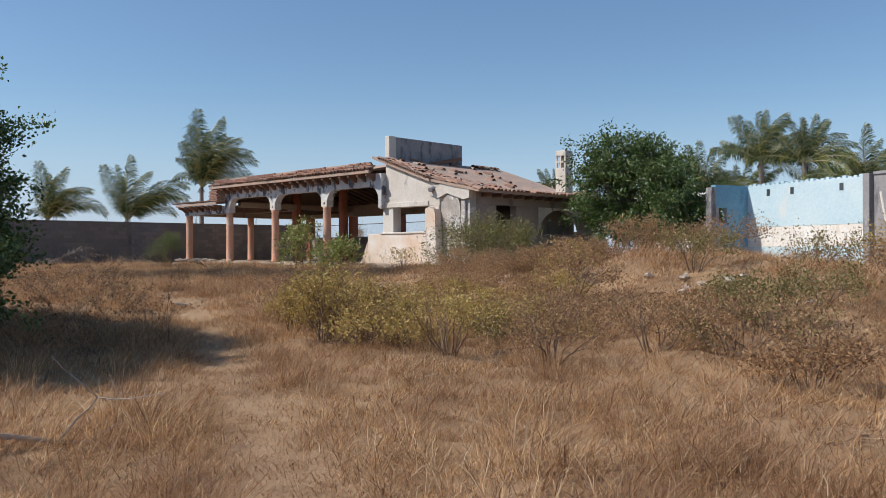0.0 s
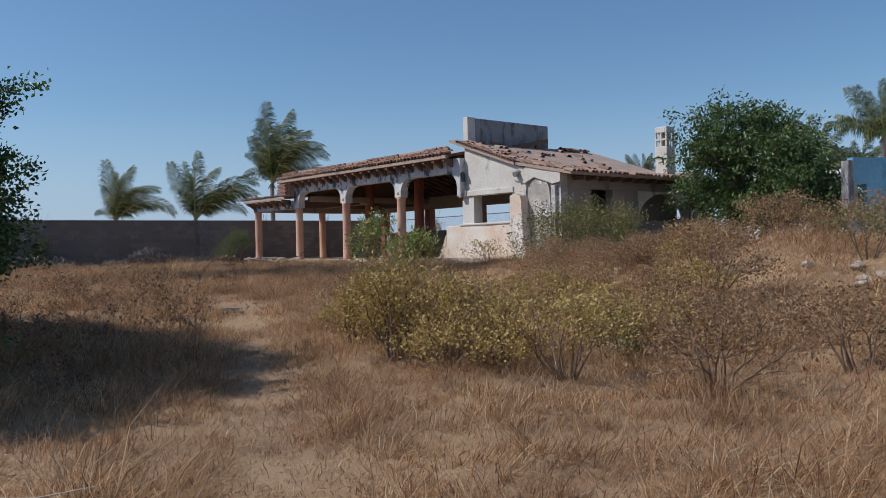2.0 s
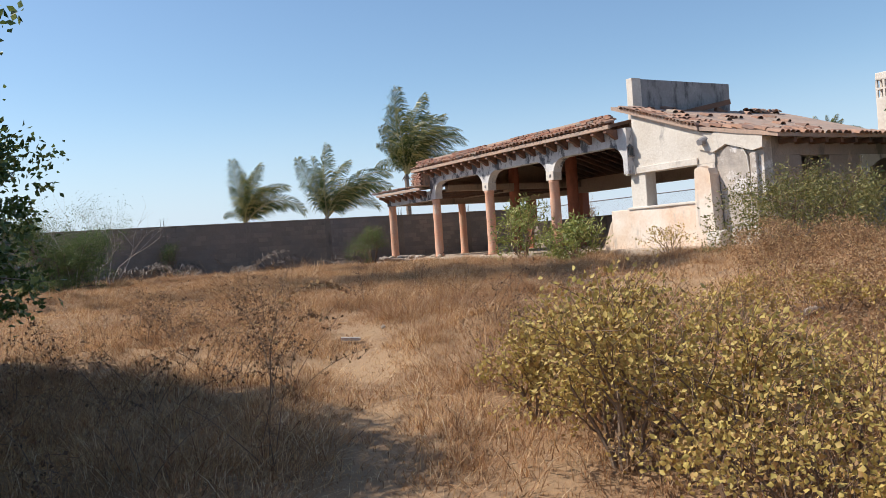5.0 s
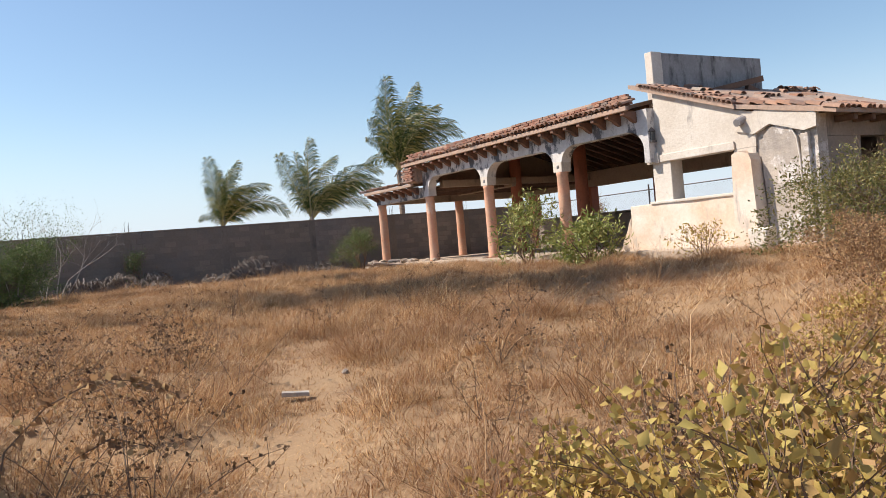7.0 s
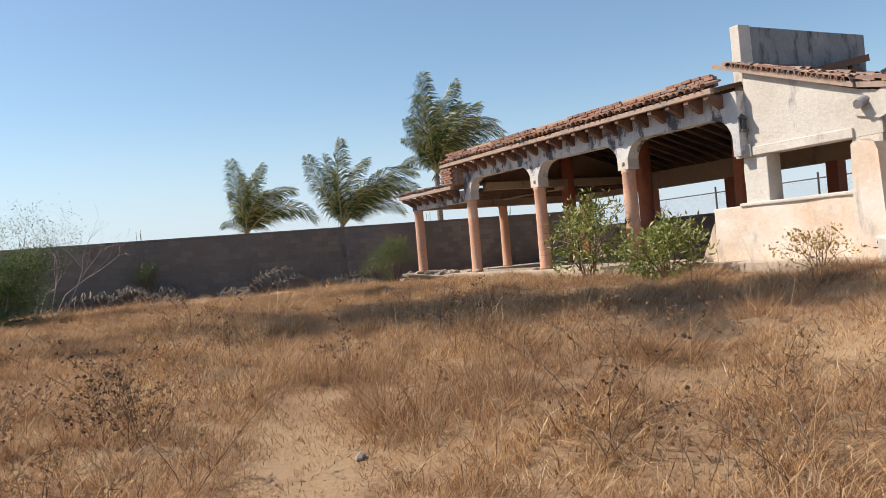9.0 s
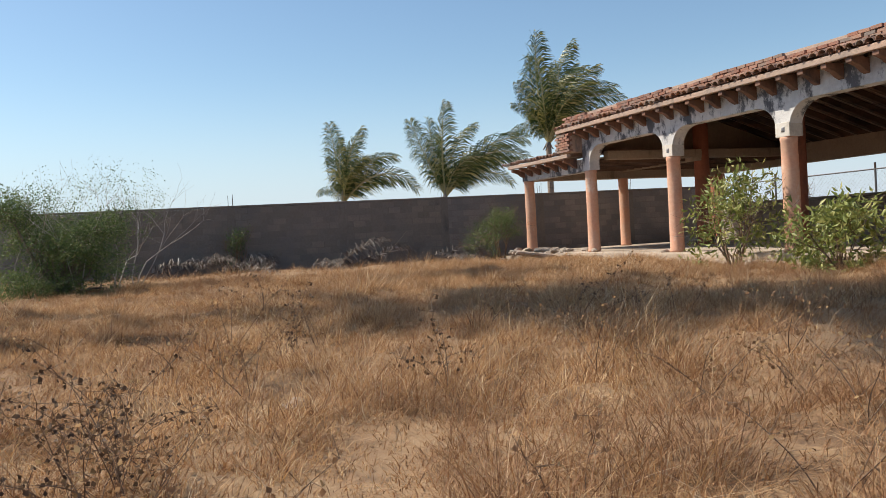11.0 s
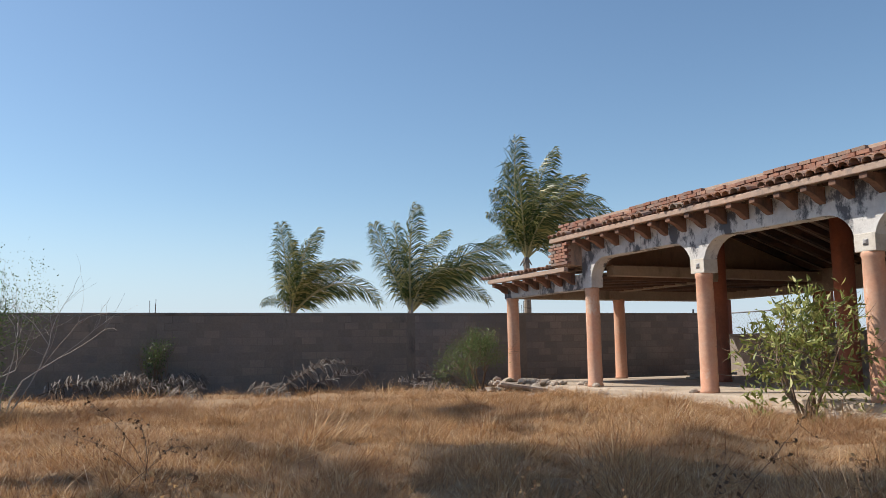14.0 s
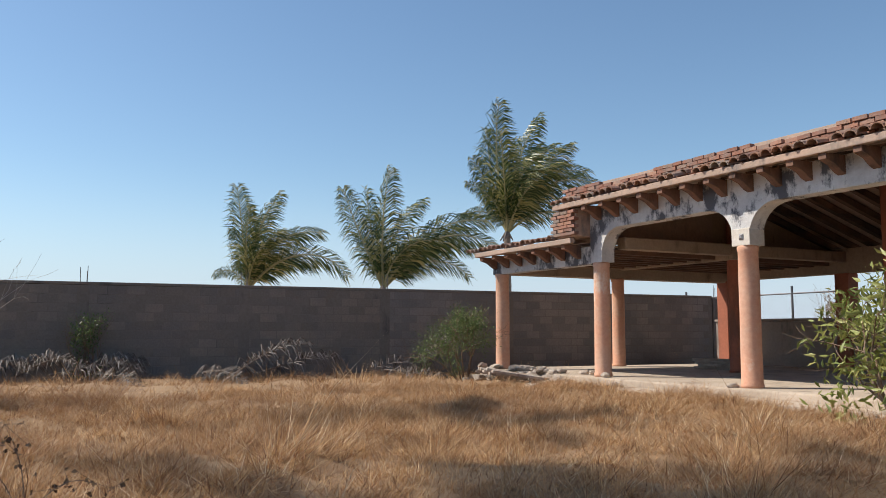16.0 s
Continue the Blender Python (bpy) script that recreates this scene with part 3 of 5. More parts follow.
part("lantern_arm", tube([(-24.41, F - 0.002, 4.25), (-24.41, F - 0.06, 4.5), (-24.41, F - 0.115, 4.47)], [0.012] * 3, 6), STEEL, lamp)
# cross roof over the gable
XR, ZR, XE, ZE = -25.07, 5.53, -19.55, 3.98
XK, ZK = -21.9, 4.46


def cross_z(x):
    """Underside of the cross roof, which sags at the kink."""
    return ZR + (ZK - ZR) * (x - XR) / (XK - XR) if x < XK else ZK + (ZE - ZK) * (x - XK) / (XE - XK)


def cross(x0, x1, y0, y1, thick):
    a, b = cross_z(x0), cross_z(x1)
    return prism([(x0, a), (x1, b), (x1, b + thick), (x0, a + thick)], y0, y1)


part("cross_roof", rough_up(cross(XR, XK, F - 0.12, 29.6, 0.10), 0.02, 2, 3), ROOFBED, house, "broken cross roof")
part("cross_roof", rough_up(cross(XK + 0.002, XE, F - 0.08, 29.6, 0.10), 0.02, 2, 3), ROOFBED, house, "broken cross roof")
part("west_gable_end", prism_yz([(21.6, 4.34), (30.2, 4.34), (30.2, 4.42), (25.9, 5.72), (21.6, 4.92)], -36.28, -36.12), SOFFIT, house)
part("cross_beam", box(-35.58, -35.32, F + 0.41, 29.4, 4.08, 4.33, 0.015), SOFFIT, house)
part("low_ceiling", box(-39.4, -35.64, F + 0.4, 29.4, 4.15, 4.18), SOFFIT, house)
# long face turned from the sun; part of its shade is in the colour
part("parapet_wall", rough_up(box(-25.34, -25.10, 23.30, 27.14, 5.2, 6.50, 0.02), 0.012, 1.5, 3), PARAPET, house, "grey weathered parapet wall above the ridge")
part("parapet_end", rough_up(box(-25.32, -25.08, 22.93, 23.296, 5.0, 6.52, 0.02), 0.015, 2, 2), WHITE, house)
# chimney with four openings
CHX, CHY = -20.55, 28.3
CW = 0.245
part("chimney_shaft", rough_up(box(CHX - CW, CHX + CW, CHY - CW, CHY + CW, 4.0, 5.28, 0.02), 0.01, 3, 3), WHITE, house, "cream plastered chimney")
lantern = part("chimney_lantern", rough_up(box(CHX - CW, CHX + CW, CHY - CW, CHY + CW, 5.76, 5.98, 0.03), 0.008, 3, 2), WHITE, house, "white chimney head with square holes")
for dx in (-CW + 0.03, 0.0, CW - 0.03):
    for dy in (-CW + 0.03, 0.0, CW - 0.03):
        if dx or dy:
            part("mullion", box(CHX + dx - 0.03, CHX + dx + 0.03, CHY + dy - 0.03, CHY + dy + 0.03, 5.282, 5.758), WHITE, lantern)
# dark-toned core puts shade into the square holes
part("lantern_core", box(CHX - 0.12, CHX + 0.12, CHY - 0.12, CHY + 0.12, 5.282, 5.758), SHADEDPLASTER, lantern)
for dy in (-CW + 0.028, CW - 0.028):
    part("crossbar", box(CHX - CW + 0.004, CHX + CW - 0.004, CHY + dy - 0.027, CHY + dy + 0.027, 5.495, 5.55), WHITE, lantern)
    part("crossbar", box(CHX + dy - 0.027, CHX + dy + 0.027, CHY - CW + 0.06, CHY + CW - 0.06, 5.495, 5.55), WHITE, lantern)

# ---- block wall along the plot ----
WALL_A, WALL_B, WALL_TOP = Vector((-43.6, -5.0, 0)), Vector((-40.6, 30.2, 0)), 3.41
along = (WALL_B - WALL_A).normalized()
wall_turn = math.degrees(math.atan2(along.y, along.x))
wall_len = (WALL_B - WALL_A).length
boundary_wall = thing("wall_west", "grey unrendered concrete block boundary wall", "wall", WALL_A.x, WALL_A.y, 0, wall_turn, kind="structure")
part("wall_core", box(0, wall_len, -0.0765, 0.0765, 0.2, WALL_TOP - 0.01), MORTAR, boundary_wall)
part("coping", rough_up(box(0, wall_len, -0.09, 0.09, WALL_TOP - 0.006, WALL_TOP + 0.06, 0.01), 0.01, 2, 3), MORTAR, boundary_wall, "thin mortar coping")
for i in range(11):
    s = 0.3 + i * 3.52
    col = part("wall_pillar", rough_up(box(s - 0.13, s + 0.13, -0.087, 0.087, 0.2, WALL_TOP - 0.008, 0.01), 0.008, 3, 2), MORTAR, boundary_wall, "cast concrete wall pillar")
    for dx, dy, h in ((-0.07, -0.05, 0.32), (0.06, 0.04, 0.25), (0.07, -0.05, 0.36)):
        part("rebar", tube([(s + dx, dy, WALL_TOP), (s + dx * 1.1, dy * 1.2, WALL_TOP + 0.06 + h)], [0.008, 0.008], 5), STEEL, col)

# ---- blue roofless building and the graffiti wall beside it ----
blue = thing("blue_building", "roofless faded blue building with a pale painted band", "building", -13.12, 28.4, 0.13, math.degrees(math.atan2(-1.5, 4.4)))
L = 4.55
part("front_wall", rough_up(box(0, L, 0, 0.2, 2.60, 3.98, 0.01), 0.008, 2, 3), BLUE, blue, "faded blue upper wall")
part("white_band", rough_up(box(0, L, -0.004, 0.2, 1.95, 2.596, 0.005), 0.006, 2, 3), PALEBAND, blue, "off-white band with brown runs")
part("base_band", rough_up(box(0, L, 0, 0.2, 0.9, 1.946, 0.005), 0.006, 2, 3), BLUE, blue)
# thin dark plates on the wall face stand for the pockets' inner shade
for x in (1.0, 1.95, 3.75):
    part("pocket_shade_plate", box(x, x + 0.13, -0.012, -0.003, 3.62, 3.84), DARKGLASS, blue, "dark plate for the shade in a beam pocket")
for i in range(24):
    part("top_brick", rough_up(box(i * 0.19 + 0.02, i * 0.19 + 0.14, 0.02, 0.18, 3.984, 4.02 + 0.02 * (i % 3), 0.01), 0.01, 6), BLUE, blue)
wing = part("wing_wall", box(-0.02, 0.18, -1.45, -0.006, 0.9, 2.75), SHADEDBLUE, blue, "blue wing wall with its shade in the colour")
part("wing_top", box(-0.02, 0.18, -1.45, -0.006, 3.25, 4.0), SHADEDBLUE, wing)
part("wing_jamb", box(-0.02, 0.18, -0.95, -0.006, 2.75, 3.25), SHADEDBLUE, wing)
part("wing_jamb", box(-0.02, 0.18, -1.45, -1.3, 2.75, 3.25), CONCRETE, wing)
part("broken_edge", rough_up(box(-0.06, 0.22, -1.66, -1.454, 0.9, 3.92, 0.03), 0.06, 3, 3), CONCRETE, blue, "broken grey wall edge")
part("right_end", rough_up(box(L + 0.003, L + 0.22, -0.05, 0.25, 0.9, 4.05, 0.02), 0.03, 3, 3), CONCRETE, blue)
graffiti = thing("graffiti_wall", "dark concrete wall with pale spray-painted scrawls", "wall", -8.75, 26.92, 0.13, math.degrees(math.atan2(-1.5, 4.4)))
part("wall_body", rough_up(box(0.25, 12, 0.02, 0.2, 0.6, 4.0, 0.01), 0.008, 2, 3), CONCRETE, graffiti)
part("wall_cap", rough_up(box(0.25, 12, -0.02, 0.24, 4.004, 4.09, 0.01), 0.01, 2, 3), CONCRETE, graffiti)
part("render_patch", rough_up(prism([(1.6, 1.4), (6, 1.3), (6.2, 3.3), (4.2, 3.5), (2.2, 3.3), (1.5, 2.6)], -0.002, 0.014), 0.01, 3), BARE, graffiti, "pale render patch")
for pts in ([(0.75, 3.3), (1.5, 2.6)], [(1.5, 3.35), (0.7, 2.5)], [(0.45, 3.5), (0.6, 2.7), (0.9, 2.4)], [(2.2, 3.1), (2.5, 2.6), (2.8, 3.1), (3.1, 2.6), (3.4, 3.0)], [(3.7, 2.6), (4.0, 3.1), (4.3, 2.6)]):
    part("paint_stroke", tube([(x, 0.038, z) for x, z in pts], [0.04] * len(pts), 6), PALEBAND, graffiti)

# ---- white house behind the tree ----
white = thing("white_house", "low bright white house behind the tree", "house", -23.5, 38.5, 0, 0)
part("wall", box(0, 12.0, 0, 5, 0.0, 4.6, 0.02), CLEANWHITE, white)
part("roof_edge", box(-0.1, 12.1, -0.12, 5.1, 4.604, 4.78, 0.02), CLEANWHITE, white)
part("canopy", box(2.6, 6.0, -0.9, -0.002, 3.05, 3.17, 0.02), CONCRETE, white)
part("window", box(3.3, 4.3, -0.03, -0.004, 1.5, 2.6), DARKGLASS, white)
for x in (2.2, 6.1):
    part("wall_post", box(x, x + 0.25, -0.3, -0.006, 0, 4.5, 0.02), CLEANWHITE, white)


# ---- high white apartment tower ----
def tower_block(x, y, turn, wide, deep, floors, storey, bays, label):
    t = thing("apartment_tower", label, "building", x, y, 0, turn)
    part("core", box(0.4, wide - 0.4, 2.0, deep, 0, floors * storey, 0.05), CLEANWHITE, t)
    w = wide / bays
    slab = mesh_of("balcony_slab", box(-0.3, wide + 0.3, -0.1, 2.1, 0, 0.85, 0.05))
    slab.materials.append(CLEANWHITE)
    pane = mesh_of("balcony_glass", box(0.1, w - 0.1, 0.02, 0.06, 0.85, 1.55))
    pane.materials.append(GLASS)
    rail = mesh_of("balcony_rail", box(0.05, w - 0.05, 0.0, 0.08, 1.55, 1.62))
    rail.materials.append(CLEANWHITE)
    win = mesh_of("window", box(0.5, w - 0.5, 1.93, 1.99, 0.9, storey - 0.3))
    win.materials.append(DARKGLASS)
    for k in range(floors):
        s = part("balcony_slab", slab, None, t)
        s.location = (0, 0, k * storey)
        for i in range(bays):
            for name, me in (("balcony_glass", pane), ("balcony_rail", rail), ("window", win)):
                part(name, me, None, s).location = (i * w, 0, 0)
    for i in range(bays + 1):
        part("fin", box(i * w - 0.2, i * w + 0.2, -0.06, 2.0, 0, floors * storey, 0.03), CLEANWHITE, t)
    return t


tower_block(-33.5, 116, -12, 7.0, 14, 18, 3.0, 1, "white high-rise apartment block with balconies")
tower_block(-24.6, 91, -12, 14.0, 14, 16, 3.1, 3, "nearer white apartment wing with glass balconies")

# ---- plants: leaves and blades in bulk ----
rng = np.random.default_rng(7)


def unit(v):
    return v / np.maximum(np.linalg.norm(v, axis=-1, keepdims=True), 1e-9)


def leaves_mesh(name, at, way, size, wide, material, r=rng, fold=0.25):
    """Folded lance-shaped leaves: at (n, 3) bases, way (n, 3) directions, size (n,) lengths."""
    at, way = np.asarray(at, float), unit(np.asarray(way, float))
    n = len(at)
    side = unit(np.cross(way, r.normal(size=(n, 3))))
    up = np.cross(side, way)
    size = np.broadcast_to(size, n)[:, None]
    w = size * wide
    mid = at + way * size * 0.45
    v = np.stack([at, mid + side * w + up * w * fold, at + way * size - up * size * 0.12, mid - side * w + up * w * fold], 1).reshape(-1, 3)
    i = np.arange(n)[:, None] * 4
    f = np.concatenate([i + [[0, 1, 2]], i + [[0, 2, 3]]], 1).reshape(-1, 3)
    return arrays_mesh(name, v, f, material)


def limbs(bm, start, way, length, radius, depth, ends, r, spread=0.7, lift=0.15, sides=6, kids=3):
    """Branches that fork; their outer points are collected in ends."""
    pts, rad, p, d = [Vector(start)], [radius], Vector(start), Vector(way).normalized()
    n = 4
    for i in range(n):
        d = (d + Vector(r.normal(size=3)) * 0.16 + Vector((0, 0, lift * 0.3))).normalized()
        p = p + d * (length / n)
        pts.append(p.copy())
        rad.append(radius * (1 - 0.45 * (i + 1) / n))
        if depth <= 1:
            ends.append((p.copy(), d.copy()))
    tube(pts, rad, max(3, sides), bm)
    if depth > 0:
        for k in range(kids):
            q = pts[-1] if k == 0 else pts[-1 - int(r.integers(0, 2))]
            e = (d + Vector(r.normal(size=3)) * spread + Vector((0, 0, lift))).normalized()
            limbs(bm, q, e, length * (0.62 + 0.2 * r.random()), rad[-1] * 0.75, depth - 1, ends, r, spread, lift, sides - 1, kids)


def leafy(name, label, category, x, y, height, width, stems, leaf_count, leaf_size, leaf_wide, leaf_mat, seed, trunk=0.0, bark=None, droop=0.0, group="", depth=2, base=None, fill=0.0, jitter=0.055, foot=0.0, slim=1.0):
    """A bush or tree: stems that fork, and a loose crown of single leaves with gaps."""
    r = np.random.default_rng(seed)
    z = gz(x, y) - 0.03 if base is None else base
    t = thing(name, label, category, x, y, z, group=group)
    bm, ends = bmesh.new(), []
    if trunk:
        top = Vector((0.12 * height * (r.random() - 0.5), 0.12 * height * (r.random() - 0.5), trunk))
        tube([(0, 0, 0), top * 0.5 + Vector((0.06, 0.03, 0)), top], [0.05 * height ** 0.9, 0.036 * height ** 0.9, 0.03 * height ** 0.9], 9, bm)
    for k in range(stems):
        a = 2 * math.pi * (k + 0.6 * r.random()) / stems
        s = Vector((0, 0, trunk * (0.75 + 0.25 * r.random()))) if trunk else Vector((0.1 * width * math.cos(a), 0.1 * width * math.sin(a), 0))
        out = width / max(height - trunk, 0.3)
        limbs(bm, s, (math.cos(a) * out * (0.35 + 0.6 * r.random()), math.sin(a) * out * (0.35 + 0.6 * r.random()), 1.0), (height - trunk) * 0.46, slim * (0.010 * height + 0.004), depth, ends, r, 0.55, 0.12, 5)
    part("woody_frame", bm, bark or TWIG, t)
    e = np.array([[*p, *d] for p, d in ends])
    top = e[:, 2].max()
    e[:, :2] *= min(1.4, width / max(0.2, np.percentile(np.hypot(e[:, 0], e[:, 1]), 90)))
    e[:, 2] *= height / top * 0.97
    pick = e[r.integers(0, len(e), leaf_count)]
    at = pick[:, :3] + r.normal(size=(leaf_count, 3)) * np.array([1, 1, 0.8]) * jitter * (width + height * 0.4)
    if fill:
        k = int(leaf_count * fill)
        c = unit(r.normal(size=(90, 3))) * (0.55 + 0.45 * r.random((90, 1)) ** 0.5)
        c[:, 2] = np.abs(c[:, 2] + 0.25) * np.where(c[:, 2] < -0.55, 0.4, 1) - 0.25
        c = c * np.array([width, width, (height - 0.15) * 0.54]) * (0.8 + 0.35 * r.random((90, 1))) + np.array([0, 0, height * (0.42 if trunk else 0.33)])
        at[:k] = c[r.integers(0, 90, k)] + r.normal(size=(k, 3)) * 0.085 * (width + height * 0.2)
    if foot:
        k = int(leaf_count * foot)
        a = r.uniform(0, 2 * np.pi, 40)
        c = np.stack([np.cos(a), np.sin(a), np.zeros(40)], 1) * width * (0.55 + 0.45 * r.random((40, 1))) + np.array([0, 0, 1]) * height * 0.34 * r.random((40, 1))
        at[-k:] = c[r.integers(0, 40, k)] + r.normal(size=(k, 3)) * 0.075 * (width + height * 0.2)
    at[:, 2] = np.maximum(at[:, 2], 0.06)
    way = pick[:, 3:] * 0.5 + r.normal(size=(leaf_count, 3)) * 0.7 - np.array([0, 0, droop])
    part("foliage", leaves_mesh("foliage", at, way, leaf_size * (0.6 + 0.7 * r.random(leaf_count)), leaf_wide, leaf_mat, r), None, t)
    return t


# ---- coconut palms ----
def frond_mesh(way, length, droop, blow, r, dead=False):
    """One feathered frond: a curved rib with leaflets on both sides."""
    n, p, d = 12, Vector((0, 0, 0)), Vector(way).normalized()
    pts, dirs = [p.copy()], [d.copy()]
    for i in range(n):
        d = (d + Vector((0, 0, -droop)) * (0.10 + 1.9 * (i / n) ** 2) / n * 1.7 + Vector(blow) * (0.2 + 2.2 * (i / n) ** 2) / n * 1.5).normalized()
        p = p + d * length / n
        pts.append(p.copy())
        dirs.append(d.copy())
    bm = tube(pts, [0.035 * (1 - 0.9 * i / n) * length / 3 for i in range(n + 1)], 4)
    m = 48 if dead else 80
    for i in range(m):
        s = 0.10 + 0.90 * i / (m - 1)
        k = min(n - 1, int(s * n))
        f = s * n - k
        q, dd = pts[k].lerp(pts[k + 1], f), dirs[k]
        side = dd.cross(Vector((0, 0, 1)))
        side = side.normalized() if side.length > 0.05 else Vector((1, 0, 0))
        up = side.cross(dd).normalized()
        ll = length * 0.25 * (math.sin(math.pi * min(1, 0.16 + s * 0.86)) ** 0.6 + 0.08)
        for sg in (-1, 1):
            jit = Vector(r.normal(size=3)) * (0.4 if dead else 0.07)
            out = (side * sg * 0.85 + dd * (0.55 + 0.5 * s) + up * 0.25 + jit + Vector(blow) * 0.35).normalized()
            end = (out + Vector((0, 0, -1.3 - 0.5 * r.random() if dead else -0.30 - 0.35 * r.random())) + Vector(blow) * 0.5).normalized()
            w = 0.013 * length / 3 + 0.008
            a, b_, c = q, q + out * ll * 0.5, q + out * ll * 0.5 + end * ll * 0.5
            wv = dd * w
            vs = [bm.verts.new(v) for v in (a - wv * 0.5, a + wv * 0.5, b_ + wv * 0.8, b_ - wv * 0.8, c)]
            for fc in ((vs[0], vs[1], vs[2], vs[3]), (vs[3], vs[2], vs[4])):
                bm.faces.new(fc).material_index = 1
    me = bpy.data.meshes.new("frond")
    bm.to_mesh(me)
    bm.free()
    me.materials.append(DEADFROND if dead else RIB)
    me.materials.append(DEADFROND if dead else PALMLEAF)
    return me


def palm(x, y, crown_z, size, fronds, seed, label, blow=(0.10, 0.32, 0), lean=(0, 0), low=-18, thick=0.17):
    r = np.random.default_rng(seed)
    base = gz(x, y) - 0.1
    t = thing("coconut_palm", label, "palm tree", x, y, base, group="coconut palms")
    h = crown_z - base
    n = max(10, int(h * 4))
    pts = [(lean[0] * (i / n) ** 1.6, lean[1] * (i / n) ** 1.6, h * i / n) for i in range(n + 1)]
    part("trunk", tube(pts, [thick * (1.25 if i == 0 else 1 - 0.35 * i / n) * (1 + 0.06 * (i % 2)) for i in range(n + 1)], 10), PALMBARK, t, "ringed grey palm trunk")
    top = Vector(pts[-1])
    for k in range(fronds):
        a = 2 * math.pi * (k * 0.618 + 0.05 * r.random())
        e = radians(88 - (88 - low) * (k / fronds) ** 1.3 - 6 * r.random())
        way = (math.cos(a) * math.cos(e), math.sin(a) * math.cos(e), math.sin(e))
        L = size * (0.85 + 0.3 * r.random()) * (0.8 if k < 3 else 1)
        part("frond", frond_mesh(way, L, 0.5 + 0.5 * r.random(), blow, r), None, t).location = top
    for k in range(3):
        a = r.random() * 6.28
        part("boot", tube([top, top + Vector((0.25 * math.cos(a), 0.25 * math.sin(a), -0.25))], [0.05, 0.02], 5), DEADFROND, t)
    return t


def blown_frond(length, a0, a1, depth, twist, right, r):
    """A frond bent downwind: it leaves the crown at a0 degrees from upright and ends at a1, its leaflets trailing."""
    away, up = Vector((-right.y, right.x, 0)), Vector((0, 0, 1))
    n, p, line, dirs = 14, Vector((0, 0, 0)), [Vector((0, 0, 0))], []
    for i in range(n):
        a = radians(a0 + (a1 - a0) * ((i + 0.5) / n) ** 1.5)
        d = (right * math.sin(a) + up * math.cos(a) + away * depth).normalized()
        p = p + d * length / n
        line.append(p.copy())
        dirs.append((d, (right * math.cos(a) - up * math.sin(a)).normalized()))
    bm = tube(line, [0.05 * (1 - 0.92 * i / n) * length / 4 + 0.004 for i in range(n + 1)], 5)
    m, tw = 105, radians(twist)
    for i in range(m):
        u = 0.14 + 0.86 * i / (m - 1)
        k = min(n - 1, int(u * n))
        q = line[k].lerp(line[k + 1], u * n - k)
        d, cross = dirs[k]
        side = away * math.cos(tw) + cross * math.sin(tw)
        ll = 0.235 * length * (math.sin(math.pi * (0.10 + 0.82 * u)) ** 0.7 + 0.05)
        for sg in (-1, 1):
            if r.random() < 0.04:
                continue
            out = (side * sg * 0.75 + d * (0.45 + 0.75 * u) + Vector(r.normal(size=3)) * 0.17 + right * 0.18 - up * 0.12).normalized()
            hang = (out * 0.8 - up * (0.45 + 0.65 * r.random()) + right * 0.34).normalized()
            w = d * 0.0048 * length
            b1, b2 = q + out * ll * 0.5, q + out * ll * 0.5 + hang * ll * 0.5
            vs = [bm.verts.new(v) for v in (q - w * 0.6, q + w * 0.6, b1 + w, b1 - w, b2)]
            for fc in ((vs[0], vs[1], vs[2], vs[3]), (vs[3], vs[2], vs[4])):
                bm.faces.new(fc).material_index = 1
    me = bpy.data.meshes.new("frond")
    bm.to_mesh(me)
    bm.free()
    me.materials.append(RIB)
    me.materials.append(PALMLEAF)
    return me


def blown_palm(x, y, crown_z, size, fronds, seed, label, right=(0.36, 0.93), thick=0.17):
    """A palm in the sea wind; each frond is (start angle, end angle, length, depth, twist)."""
    r = np.random.default_rng(seed)
    base = gz(x, y) - 0.1
    t = thing("coconut_palm", label, "palm tree", x, y, base, group="coconut palms")
    h = crown_z - base
    n = max(10, int(h * 4))
    pts = [(0, 0, h * i / n) for i in range(n + 1)]
    part("trunk", tube(pts, [thick * (1.25 if i == 0 else 1 - 0.35 * i / n) * (1 + 0.06 * (i % 2)) for i in range(n + 1)], 10), PALMBARK, t, "ringed grey palm trunk")
    rt = Vector((*right, 0)).normalized()
    for a0, a1, length, depth, twist in fronds:
        part("frond", blown_frond(length * size, a0, a1, depth, twist, rt, r), None, t).location = (0, 0, h)
    for k in range(4):
        a = r.random() * 6.28
        part("boot", tube([(0, 0, h + 0.1), (0.25 * math.cos(a), 0.25 * math.sin(a), h - 0.25)], [0.06, 0.02], 5), DEADFROND, t)


blown_palm(-46.0, 17.5, 3.55, 0.68, [(-6, -10, 4.6, 0.1, 70), (4, 40, 4.4, -0.2, 55), (15, 85, 3.7, 0.2, 55), (18, 105, 4.5, -0.2, 65), (26, 120, 3.2, 0.3, 65), (38, 150, 5.2, -0.2, 75), (-8, -30, 3.0, 0.3, 65), (-14, -150, 2.0, -0.4, 80), (2, 22, 3.8, 0.4, 45), (8, 70, 3.4, -0.5, 50), (-3, 10, 3.6, -0.3, 60), (30, 130, 3.6, 0.3, 70)], 11, "wind-blown young coconut palm behind the block wall")
